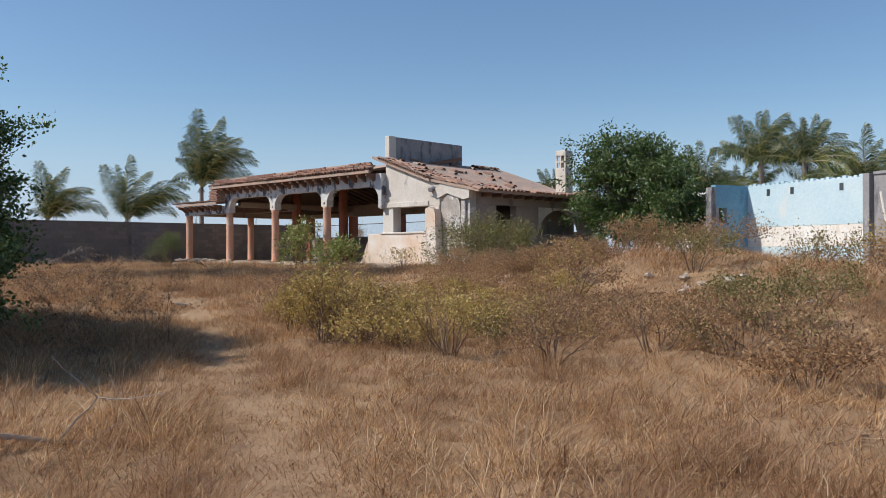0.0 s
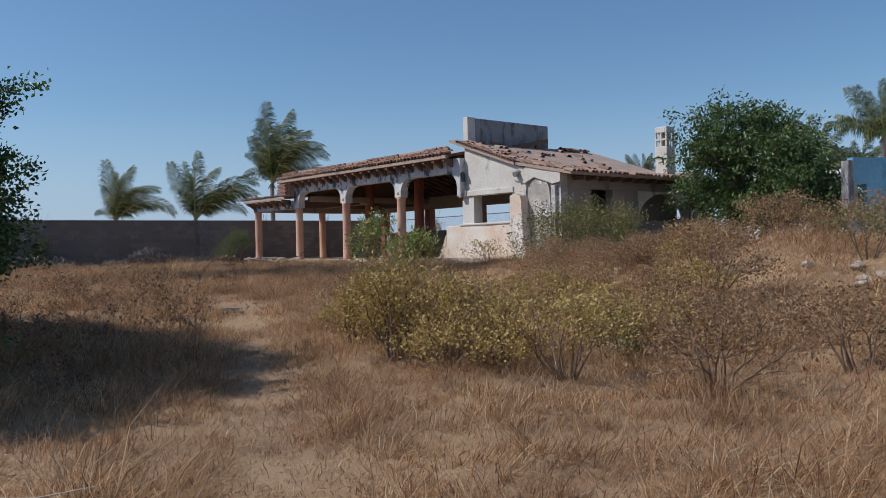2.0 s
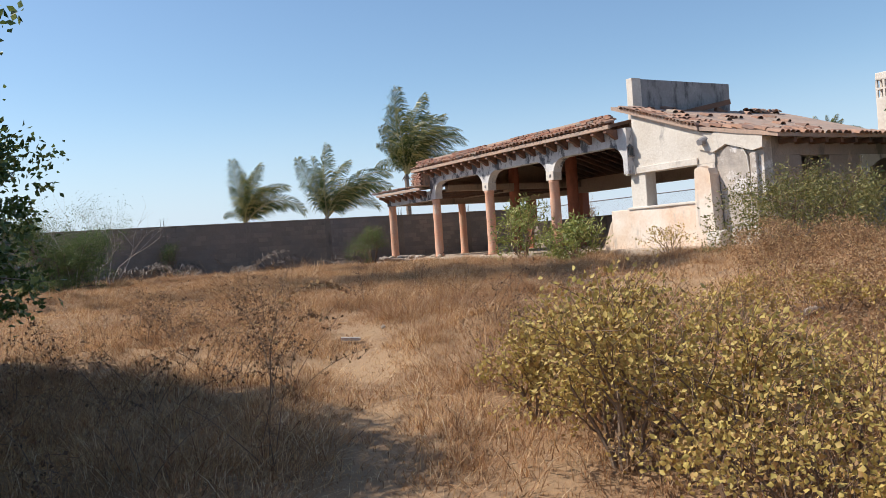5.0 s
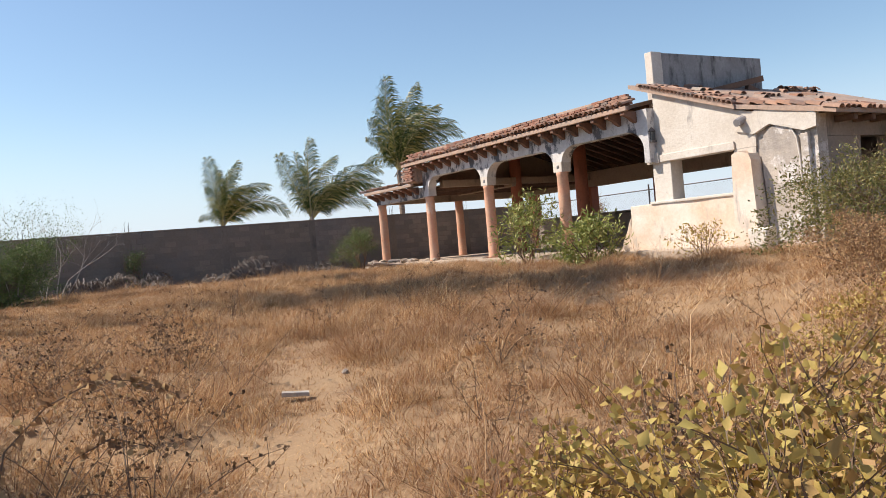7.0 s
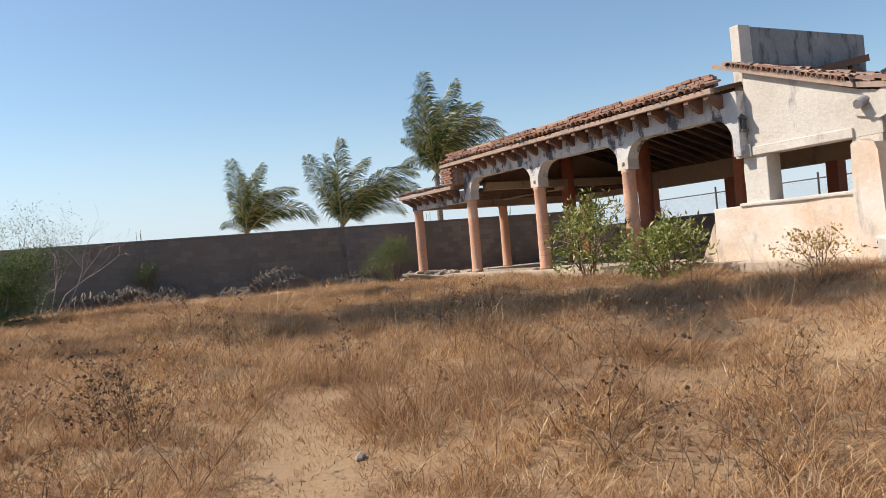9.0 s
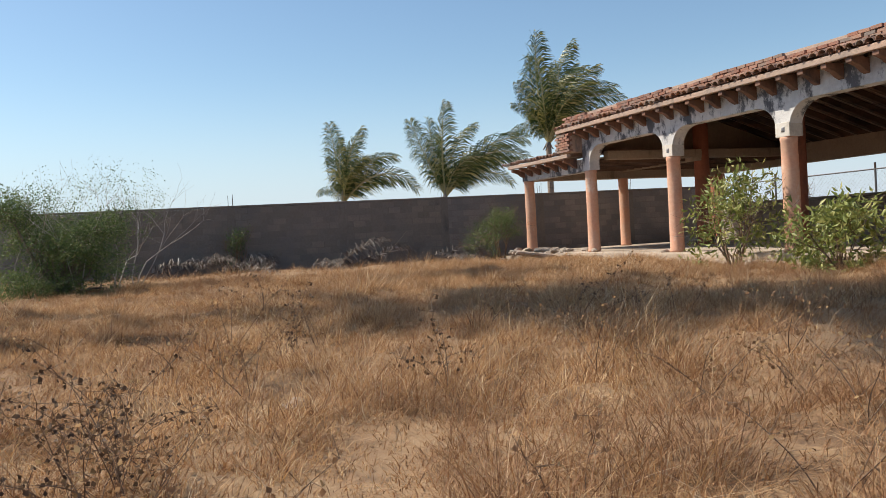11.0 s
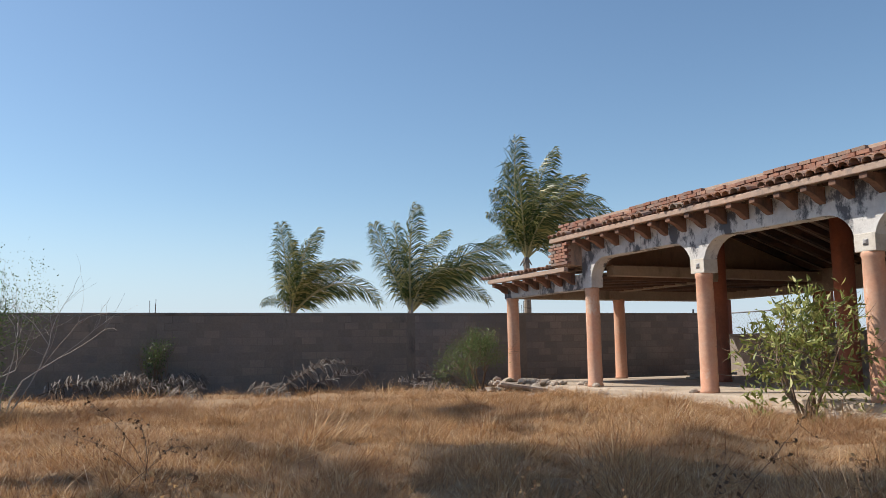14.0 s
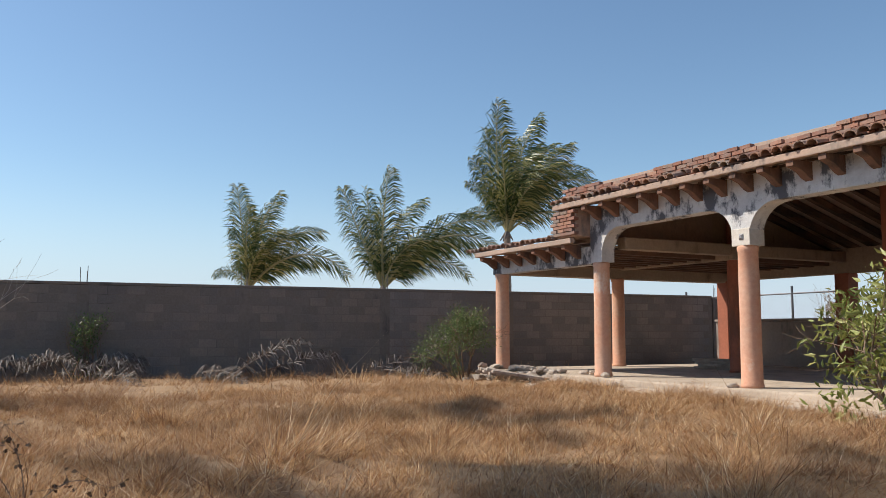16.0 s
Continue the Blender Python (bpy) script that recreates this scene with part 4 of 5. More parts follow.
blown_palm(-44.2, 21.0, 3.6, 0.64, [(-24, -20, 4.9, 0, 72), (-13, -4, 4.8, 0.2, 50), (-3, 10, 5.4, -0.1, 62), (4, 55, 4.9, 0.2, 52), (28, 100, 6.4, 0.1, 78), (30, 125, 6.0, -0.2, 80), (22, 115, 4.4, 0.3, 70), (12, 105, 3.8, -0.3, 70), (-14, -40, 3.0, 0.3, 60), (42, 140, 4.8, 0.2, 70), (-8, 0, 4.0, 0.4, 45), (34, 112, 5.4, 0.3, 75)], 12, "yellowing low coconut palm behind the block wall")
blown_palm(-47.0, 27.0, 5.85, 0.72, [(-11, 8, 6.6, 0, 76), (-15, 2, 5.6, 0.2, 76), (5, 34, 6.4, 0.1, 58), (0, 70, 5.2, -0.2, 62), (18, 105, 6.0, 0.1, 72), (24, 120, 5.8, -0.1, 72), (8, 48, 5.6, 0.3, 62), (-18, -32, 4.2, 0.1, 72), (-16, -80, 3.4, -0.2, 72), (32, 145, 5.4, 0.1, 72), (12, 80, 4.8, -0.4, 62), (-6, -8, 5.0, -0.3, 62), (44, 165, 4.8, 0, 72), (16, 62, 5.4, -0.3, 65), (2, 20, 5.6, 0.4, 60), (-24, -150, 3.0, 0.2, 70)], 13, "tall dense coconut palm behind the house")
palm(-38.3, 5.85, 16.0, 2.6, 8, 14, "very tall leaning coconut palm at the plot edge", lean=(-1.6, -0.9), thick=0.2)
palm(-34.4, 2.4, 15.0, 3.6, 18, 15, "very tall coconut palm beside the field", lean=(0.3, 0.6), thick=0.2)
palm(-31.7, 4.0, 15.0, 3.7, 18, 16, "very tall coconut palm beside the field", lean=(-0.3, 1.4), thick=0.2)
palm(-29.4, 4.6, 15.3, 3.6, 18, 17, "very tall coconut palm beside the field", lean=(-0.6, 1.6), thick=0.2)
for i, (x, y, z, s) in enumerate([(-21.4, 44.7, 6.2, 2.9), (-18.4, 45.5, 8.1, 3.0), (-16.4, 46.3, 8.0, 2.8), (-13.4, 46.8, 6.6, 2.9), (-11.2, 47.6, 6.0, 2.6), (-23.2, 43.0, 5.4, 2.4), (-19.8, 46.5, 5.6, 3.0), (-15.2, 47.5, 6.0, 3.0)]):
    r = np.random.default_rng(30 + i)
    fan = [(a + 6 * r.normal(), a * 2.0 + 22 + 14 * r.normal(), 0.85 + 0.3 * r.random(), 0.5 * r.normal(), 45 + 30 * r.random()) for a in (-62, -48, -36, -24, -14, -6, 2, 10, 18, 26, 36, 46, 58, 70, -70, 80)]
    blown_palm(x - 1.6, y, z - 1.35, s, fan, 30 + i, "coconut palm beyond the blue building", (0.83, 0.55))
blown_palm(-36.4, 48.5, 6.3, 1.8, fan, 41, "coconut palm beyond the house", (0.6, 0.8))

# ---- trees and bushes ----
def clump_tree(name, label, category, x, y, trunk, clumps, leaf_count, leaf_size, leaf_wide, leaf_mat, seed, droop=0.3, bark=None, group=""):
    """A tree whose limbs end in clumps of leaves; clumps are (centre, spread in plan, spread in height)."""
    r = np.random.default_rng(seed)
    t = thing(name, label, category, x, y, gz(x, y) - 0.05, group=group)
    fork = Vector((0.1, 0.05, trunk))
    bm = tube([(0, 0, 0), (0.07, 0, trunk * 0.5), fork], [0.05 * trunk + 0.10, 0.03 * trunk + 0.085, 0.10], 10)
    share = np.array([c[1] ** 2 * c[2] for c in clumps]) ** 0.7
    counts = (leaf_count * share / share.sum()).astype(int)
    at, way = [], []
    for (c, sp, sz), k in zip(clumps, counts):
        c = Vector(c)
        bend = fork.lerp(c, 0.5) + Vector(r.normal(size=3)) * 0.12 + Vector((0, 0, 0.15))
        tube([fork, bend, c], [0.045, 0.028, 0.010], 5, bm, False)
        for _ in range(5):
            tip = c + Vector(r.normal(size=3) * np.array([sp, sp, sz])) * 1.1
            tube([bend.lerp(c, 0.7), bend.lerp(c, 0.9).lerp(tip, 0.5) + Vector((0, 0, 0.05)), tip], [0.010, 0.007, 0.003], 3, bm, False)
        sprays = r.normal(size=(max(6, k // 40), 3)) * np.array([sp, sp, sz]) + np.array(c)
        pick = sprays[r.integers(0, len(sprays), k)]
        at.append(pick + r.normal(size=(k, 3)) * np.array([0.30, 0.30, 0.22]) * sp)
        way.append(unit(pick - np.array(fork)) * 0.6 + r.normal(size=(k, 3)) * 0.6 - np.array([0, 0, droop]))
    at = np.concatenate(at)
    at[:, 2] = np.maximum(at[:, 2], 0.10)
    part("woody_frame", bm, bark or BARK, t)
    part("foliage", leaves_mesh("foliage", at, np.concatenate(way), leaf_size * (0.6 + 0.7 * r.random(len(at))), leaf_wide, leaf_mat, r), None, t)
    return t


def ball_clumps(seed, count, width, low, high, sp):
    """Clump centres over an uneven dome, with hollows between them."""
    r = np.random.default_rng(seed)
    out = []
    for i in range(count):
        d = unit(r.normal(size=3))
        k = (0.62 + 0.42 * r.random()) * (0.85 + 0.3 * math.sin(3.1 * d[0] + 2.3 * d[2] + seed))
        k = min(k, 1.02 - 0.12 * abs(d[2]))
        out.append(((d[0] * width * k, d[1] * width * k, (low + high) / 2 + d[2] * (high - low) / 2 * k), sp * (0.7 + 0.7 * r.random()), sp * (0.45 + 0.4 * r.random())))
    return out


def tier_clumps(seed, width, tiers):
    """Clump centres in layers with open sky between; tiers are (low, high, reach, count)."""
    r = np.random.default_rng(seed)
    out = []
    for low, high, reach, count in tiers:
        for i in range(count):
            a, k = r.uniform(0, 2 * math.pi), reach * (0.25 + 0.75 * r.random() ** 0.6)
            out.append(((width * k * math.cos(a), width * k * math.sin(a), r.uniform(low, high)), 0.22 + 0.14 * r.random(), 0.10 + 0.07 * r.random()))
    return out


clump_tree("broadleaf_tree", "dense dark green broadleaf tree beside the house", "tree", -16.55, 27.6, 0.7, ball_clumps(57, 80, 2.45, 0.1, 4.45, 0.44), 50000, 0.135, 0.22, TREELEAF, 51, 0.75)
for x, y, w, h, seed in ((-14.3, 3.9, 1.6, 1.0, 52), (-16.3, 4.0, 1.75, 1.0, 60), (-19.0, 3.6, 1.6, 0.9, 61), (-12.5, 3.5, 1.0, 0.72, 63)):
    clump_tree("acacia_tree", "dark feathery acacia tree at the field's edge", "tree", x, y, 1.0, tier_clumps(seed, w, [(1.25 * h, 1.7 * h, 0.85, 20), (1.7 * h, 2.7 * h, 1.0, 46), (3.1 * h, 3.4 * h, 0.75, 10), (4.15 * h, 4.4 * h, 0.6, 7)]), 80000, 0.066, 0.32, TREELEAF, seed, 0.15)
MESQ = [((0.75 * math.cos(a), 0.95 * math.sin(a), z), 0.34, 0.22) for a, z in zip(np.arange(0, 26, 1.0), np.tile([0.4, 1.2, 1.75, 0.8, 1.5, 2.15], 5))] + [((-0.9, -0.8, 0.4), 0.3, 0.2), ((0.5, 1.0, 0.35), 0.3, 0.2)]
clump_tree("mesquite_bush", "feathery green mesquite bush near the block wall", "bush", -35.6, 8.2, 0.15, MESQ, 38000, 0.055, 0.22, ACACIALEAF, 53, 0.3)
r = np.random.default_rng(153)
for k in range(5):
    a = 6.28 * k / 5
    leafy("bare_sapling", "pale thin sapling with sparse tiny leaves in the bush", "sapling", -36.0 + 0.6 * math.cos(a) * r.random(), 8.6 + 1.3 * math.sin(a), 2.6 + 0.8 * r.random(), 0.6, 3, 900, 0.045, 0.2, ACACIALEAF, 154 + k, bark=PALETWIG, depth=2, slim=0.45, group="bare saplings")
leafy("olive_bush", "dry olive bush beside the house corner", "bush", -17.9, 20.6, 1.9, 1.8, 14, 13000, 0.07, 0.2, OLIVELEAF, 54, depth=3, fill=0.5, jitter=0.03)
leafy("broadleaf_shrub", "fresh green shrub growing at the terrace step", "shrub", -28.5, 21.05, 2.1, 0.95, 11, 1800, 0.15, 0.15, SHRUBLEAF, 55, foot=0.15, group="terrace shrubs")
leafy("broadleaf_shrub", "low green shrub growing before the window wall", "shrub", -25.7, 20.9, 1.3, 0.8, 12, 1900, 0.15, 0.17, SHRUBLEAF, 56, foot=0.3, group="terrace shrubs")
leafy("broadleaf_shrub", "thin yellow-green shrub before the low wall", "shrub", -21.9, 20.7, 0.8, 0.6, 9, 420, 0.07, 0.25, YELLOWLEAF, 157, group="terrace shrubs")
leafy("small_bush", "small feathery green bush at the terrace corner", "bush", -38.85, 20.7, 1.85, 0.8, 10, 8500, 0.05, 0.2, ACACIALEAF, 57, depth=3)
leafy("small_bush", "dry green bush before the graffiti wall", "bush", -6.6, 24.6, 1.7, 1.2, 8, 3500, 0.07, 0.28, YELLOWLEAF, 58)
leafy("small_bush", "dark small bush against the block wall", "bush", -41.6, 13.0, 1.55, 0.4, 7, 1500, 0.06, 0.22, TREELEAF, 59, foot=0.3)
SHRUBS = [(-10.9, 9.1, 0.85, 0.8), (-9.7, 9.5, 0.95, 0.9), (-8.5, 9.3, 0.95, 0.9), (-7.2, 9.9, 1.0, 0.9), (-10.2, 10.6, 0.8, 0.9), 
          (-8.9, 11.0, 0.9, 0.9), (-6.6, 11.4, 1.0, 0.9), (-12.6, 10.6, 0.6, 0.6), (-12.0, 9.9, 0.7, 0.7), (-11.3, 10.5, 0.8, 0.8), (-9.4, 8.7, 0.7, 0.7), (-10.75, 8.85, 1.3, 0.6), (-11.4, 9.4, 1.25, 0.6), (-10.05, 9.0, 1.2, 0.55), (-12.1, 9.2, 0.95, 0.4)]
for i, (x, y, h, w) in enumerate(SHRUBS):
    leafy("yellow_shrub", "yellow-green leafy shrub among dry grass", "shrub", x, y, h, w, 9, 600 if i in (8, 9) else 2200 if i > 10 else 1300 if x > -7.5 else 2100, 0.038 if i > 10 else 0.034, 0.36, DRYLEAF if i in (7, 8, 9) or x > -7.5 else YELLOWLEAF, 70 + i, group="yellow shrubs in the field")
r = np.random.default_rng(77)
for i in range(34):
    y = r.uniform(10.5, 22.0)
    x = r.uniform(-6.5 - 0.6 * (y - 6.5), 1.5)
    leafy("dry_bush", "half-withered brown and olive bush", "bush", x, y, 0.6 + 0.5 * r.random(), 0.8 + 0.5 * r.random(), 7, 1600, 0.048, 0.3, (DRYLEAF, BUSHLEAF, DRYLEAF, DRYLEAF)[i % 4], 90 + i, group="withered bushes on the rise")


for i in range(44):
    y = r.uniform(10.5, 19.0)
    x = r.uniform(-10.0 - 0.62 * (y - 7.1), -5.2 - 0.62 * (y - 7.1))
    leafy("dry_bush", "tangled brown bush with dark bare twigs", "bush", x, y, 0.4 + 0.35 * r.random(), 0.55 + 0.4 * r.random(), 8, 1300, 0.036, 0.36, (DRYLEAF, DRYLEAF, DRYLEAF, YELLOWLEAF)[i % 4], 300 + i, group="withered bushes on the rise")


# ---- dry weeds with withered leaf clusters ----
def dry_weed(seed, height):
    r = np.random.default_rng(seed)
    t = thing("dry_weed", "tall dry weed with withered brown leaf clusters", "weed", 0, 0, 0, group="dry weeds along the path")
    bm, at, way = bmesh.new(), [], []
    for k in range(2 + seed % 3):
        p, d = Vector((0.04 * r.normal(), 0.04 * r.normal(), 0)), Vector((0.5 * r.normal(), 0.5 * r.normal(), 1)).normalized()
        pts = [p.copy()]
        h = height * (0.6 + 0.5 * r.random())
        for i in range(7):
            d = (d + Vector(r.normal(size=3)) * 0.13 + Vector((0, 0, -0.02 * i))).normalized()
            p = p + d * h / 7
            pts.append(p.copy())
            if i > 1:
                for _ in range(3):
                    q = p + Vector(r.normal(size=3)) * 0.02
                    tw = q + Vector(r.normal(size=3)) * 0.05
                    tube([p, tw], [0.0022, 0.0014], 3, bm, False)
                    for _ in range(2):
                        at.append(tw)
                        way.append(r.normal(size=3))
        tube(pts, [0.005 * (1 - 0.75 * i / 7) for i in range(8)], 4, bm, False)
    part("stalk", bm, TWIG, t)
    part("foliage", leaves_mesh("foliage", at, way, 0.023 + 0.016 * r.random(len(at)), 0.40, DARKLEAF if seed == 2 else DRYLEAF, r), None, t)
    return t


weeds = [dry_weed(s, h) for s, h in ((1, 0.85), (2, 1.0), (3, 0.7), (4, 0.9))]
WEED_AT = []
r = np.random.default_rng(5)
while len(WEED_AT) < 110:
    s = r.uniform(0.3, 1)
    cx, cy = -6.8 - 15.5 * s, 5.3 + 6.2 * s
    x, y = cx + r.normal() * 2.6, cy + r.normal() * 2.6
    if route_gap(x, y) > 0.6 and route_gap(x, y, WALKED) > 0.75 and y < 20:
        WEED_AT.append((x, y))
for i, (x, y) in enumerate(WEED_AT):
    m = pose(x, y, gz(x, y) - 0.02, 0, 0, 360 * r.random())
    if i < 4:
        weeds[i].matrix_world = m
    else:
        copy_thing(weeds[i % 4], m)


def arching_weed(points, seed):
    """One long arching stalk, set with small withered leaves."""
    r = np.random.default_rng(seed)
    t = thing("arching_weed", "long arching weed with small withered leaves", "weed", *points[0])
    o = Vector(points[0])
    line = [Vector(p) - o for p in points]
    part("stalk", tube(line, [0.0036 * (1 - 0.7 * i / len(line)) for i in range(len(line))], 5), TWIG, t)
    at, way = [], []
    for a, b in zip(line[1:], line[2:]):
        for k in range(14):
            at.append(a.lerp(b, r.random()) + Vector(r.normal(size=3)) * 0.008)
            way.append(Vector(r.normal(size=3)))
    part("foliage", leaves_mesh("foliage", at, way, 0.036, 0.42, DRYLEAF, r), None, t)


arching_weed([(-12.62, 7.2, 0.4), (-12.62, 7.28, 1.35), (-12.62, 7.34, 1.60), (-12.63, 7.47, 1.72), (-12.62, 7.59, 1.77), (-12.61, 7.67, 1.78), (-12.59, 7.78, 1.75), (-12.57, 7.87, 1.70)], 1)
arching_weed([(-12.9, 7.2, 0.4), (-12.85, 7.4, 1.2), (-12.8, 7.55, 1.50), (-12.8, 7.68, 1.55), (-12.78, 7.8, 1.50)], 2)
arching_weed([(-15.6, 7.5, 0.5), (-15.7, 7.75, 1.1), (-15.8, 7.95, 1.28), (-15.9, 8.15, 1.27), (-15.95, 8.3, 1.18)], 3)
arching_weed([(-16.6, 7.6, 0.5), (-16.9, 8.1, 1.15), (-17.05, 8.4, 1.27), (-17.15, 8.6, 1.2)], 4)
leafy("dry_vine", "dead vine climbing a fence post", "vine", -37.6, 31.85, 2.6, 0.3, 6, 900, 0.06, 0.25, DRYLEAF, 180)

# ---- dry grass over the whole field ----
def in_house(x, y):
    return (x > -40) & (x < -19.8) & (y > 21.3 + 0.12 * np.sin(3 * x) + 0.1 * np.sin(7.1 * x)) & (y < 30.2)


def field(x, y):
    return 0.5 + 0.25 * np.sin(0.8 * x + 1.3 * np.sin(0.5 * y)) + 0.25 * np.sin(1.1 * y - 0.7 * x + 2 * np.sin(0.33 * x))


def humps(x, y):
    """Separate tussocks, from nought between them to one at their crowns."""
    a = np.sin(2.9 * x + 1.9 * np.sin(1.3 * y)) * np.sin(3.3 * y + 1.7 * np.sin(1.1 * x + 0.6))
    b = np.sin(1.3 * x - 0.8 * y + 1.1 * np.sin(0.7 * y)) * np.sin(1.6 * y + 0.5 * x + 1.4 * np.sin(0.6 * x))
    return smooth01((a + 0.8 * b - 0.15) / 1.1)


def grass(name, count, x0, x1, y0, y1, keep, height, width, mids, seed, tuft_size=16, spread_m=0.075, stiff=1.0, dome=0.0):
    """Tufts of blades that fan out from a common foot, of uneven height, some of them fallen."""
    g = np.random.default_rng(seed)
    k = count // tuft_size
    cx, cy = g.uniform(x0, x1, k), g.uniform(y0, y1, k)
    gap = route_gap(cx, cy)
    ok = keep(cx, cy) & ~in_house(cx, cy) & (cx > -43.4 + 0.085 * (cy + 5)) & ~((cx > -14.6) & (cy > 28.3 - 0.34 * (cx + 13.1)))
    ok &= g.random(k) < 0.55 + 0.45 * field(cx * 1.7, cy * 1.7)
    ok &= (cy - cx > -1.6) | (g.random(k) < 0.25)
    ok &= g.random(k) < 0.85 + 0.15 * smooth01((gap - 0.04 - 0.20 * field(2.3 * cx, 2.9 * cy)) / 0.25)
    lump = humps(cx, cy)
    cx, cy, gap, lump = cx[ok], cy[ok], gap[ok], lump[ok]
    k = len(cx)
    tall = (0.40 + 0.95 * g.random(k) ** 1.8) * (0.50 + 0.45 * field(cx, cy) + 0.85 * lump) * (0.38 + 0.62 * smooth01((gap - 0.05 - 0.3 * field(3.1 * cx, 2.7 * cy)) / 0.5))
    tilt = g.normal(size=(k, 2)) * 0.28
    rep = lambda v: np.repeat(v, tuft_size, axis=0)
    off = g.normal(size=(k * tuft_size, 2)) * spread_m
    x, y, n = rep(cx) + off[:, 0], rep(cy) + off[:, 1], k * tuft_size
    h = height * rep(tall) * (0.55 + 0.6 * g.random(n))
    h = h * np.exp(-dome * (off ** 2).sum(1) / spread_m ** 2)
    fallen = g.random(n) < 0.38
    lean = np.zeros((n, 3))
    lean[:, :2] = (off / spread_m * 0.30 + rep(tilt) + g.normal(size=(n, 2)) * 0.72 + np.array([0.08, 0.12])) / stiff
    lean[fallen] *= 2.0
    base = np.stack([x, y, ground_z(x, y) - 0.01], 1)
    a = g.uniform(0, 2 * np.pi, n)
    wd = np.stack([np.cos(a), np.sin(a), np.zeros(n)], 1) * (width * (0.6 + 0.8 * g.random(n)))[:, None]
    up = np.array([0, 0, 1.0])
    mid = base + (lean * 0.33 + g.normal(size=(n, 3)) * np.array([0.10, 0.10, 0])) * h[:, None] + up * (0.55 * h * np.where(fallen, 0.5, 1))[:, None]
    tip = base + lean * h[:, None] + up * (h * np.where(fallen, 0.35, 1 - 0.4 * g.random(n) ** 2))[:, None]
    if mids:
        v = np.stack([base - wd, base + wd, mid - wd * 0.8, mid + wd * 0.8, tip], 1).reshape(-1, 3)
        i = np.arange(n)[:, None] * 5
        f = np.concatenate([i + [[0, 1, 3]], i + [[0, 3, 2]], i + [[2, 3, 4]]], 1).reshape(-1, 3)
    else:
        v = np.stack([base - wd, base + wd, tip], 1).reshape(-1, 3)
        f = np.arange(n * 3).reshape(-1, 3)
    ob = new(name, arrays_mesh(name, v, f, GRASS))
    return tagged(ob, "dry brown grass covering the uneven field", "grass", kind="stuff")


grass("grass", 1150000, -27, 6, -3.5, 16.5, lambda x, y: route_gap(x, y) < 4.2, 0.265, 0.0030, True, 1)
grass("grass", 1500000, -46, 9, -3.5, 21.6, lambda x, y: (route_gap(x, y) >= 4.2) & (route_gap(x, y) < 13) & ((x > -22) | (y < 8)), 0.25, 0.0048, False, 2, 14, 0.10)
grass("grass", 640000, -36.5, -22, 8, 21.6, lambda x, y: route_gap(x, y) >= 4.2, 0.21, 0.0042, False, 6, 16, 0.085)
grass("grass", 420000, -47, 9, -3.5, 27.8, lambda x, y: (route_gap(x, y) >= 9) & ((x > -22) | (x < -36) | (y < 8)), 0.28, 0.0070, False, 3, 12, 0.13)
grass("grass", 50000, -40, 4, -2, 20, lambda x, y: (route_gap(x, y) > 0.8) & (route_gap(x, y) < 9), 0.60, 0.0020, True, 4, 5, 0.05, 1.6)

grass("grass", 420000, -24, 3, -3.5, 14, lambda x, y: route_gap(x, y) < 0.75, 0.17, 0.0030, True, 5)
grass("grass", 420000, -41, 4, -2, 21, lambda x, y: (route_gap(x, y) > 1.9) & (route_gap(x, y) < 12) & (humps(0.7 * x, 0.7 * y) > 0.25), 0.46, 0.0042, False, 8, 170, 0.20, 1.0, 0.35)

# ---- rubble, dead fronds and other small things ----
def stone(bm_seed, size):
    r = np.random.default_rng(bm_seed)
    bm = bmesh.new()
    bmesh.ops.create_icosphere(bm, subdivisions=2, radius=size / 2)
    for v in bm.verts:
        v.co *= 1 + 0.5 * noise.noise(v.co * 2.2 / size + Vector((bm_seed, 0, 0)))
        v.co = Vector((round(v.co.x / size * 3.2) / 3.2 * size * 0.35 + v.co.x * 0.65, v.co.y * 1.0, v.co.z * 0.72))
    me = mesh_of("rubble_stone", bm)
    me.materials.append(ROCK)
    return me


STONES = [stone(s, 0.26) for s in range(6)]


def rubble(count, x, y, sx, sy, seed, label, grow=1.0):
    r = np.random.default_rng(seed)
    for i in range(count):
        px, py = x + r.normal() * sx, y + r.normal() * sy
        if in_house(np.array(px), np.array(py)) and py > 21.75:
            z = FLOOR
        elif -37.9 < px < -24.6 and 21.2 < py <= 21.75:
            z = 1.36
        else:
            z = gz(px, py)
        k = grow * (0.45 + 0.9 * r.random())
        ob = new("rubble_stone", STONES[i % 6])
        ob.matrix_world = pose(px, py, z + 0.045 * k, 8 * r.normal(), 8 * r.normal(), 360 * r.random()) @ Matrix.Diagonal((k, k * (0.5 + 0.5 * r.random()), 0.65 * k, 1))
        tagged(ob, label, "rubble", group="scattered rubble")


rubble(90, -37.6, 21.35, 0.95, 0.35, 3, "broken pale masonry lump by the terrace", 1.1)
rubble(8, -33.5, 21.6, 1.6, 0.25, 4, "broken pale masonry lump by the terrace", 0.7)
rubble(14, -7.4, 15.6, 0.9, 0.4, 5, "broken pale masonry lump on the spoil heap", 1.0)
rubble(4, -11.6, 13.5, 1.5, 1.2, 6, "pale stone half hidden in dry grass", 0.9)
rubble(1, -17.9, 10.6, 0.5, 0.5, 7, "pale stone half hidden in dry grass", 0.4)
rubble(1, -27.8, 20.9, 0.02, 0.02, 8, "pale lump of plaster on the terrace step", 1.6)
rubble(3, -21.7, 10.85, 0.15, 0.12, 9, "pale stone beside the footpath", 0.6)
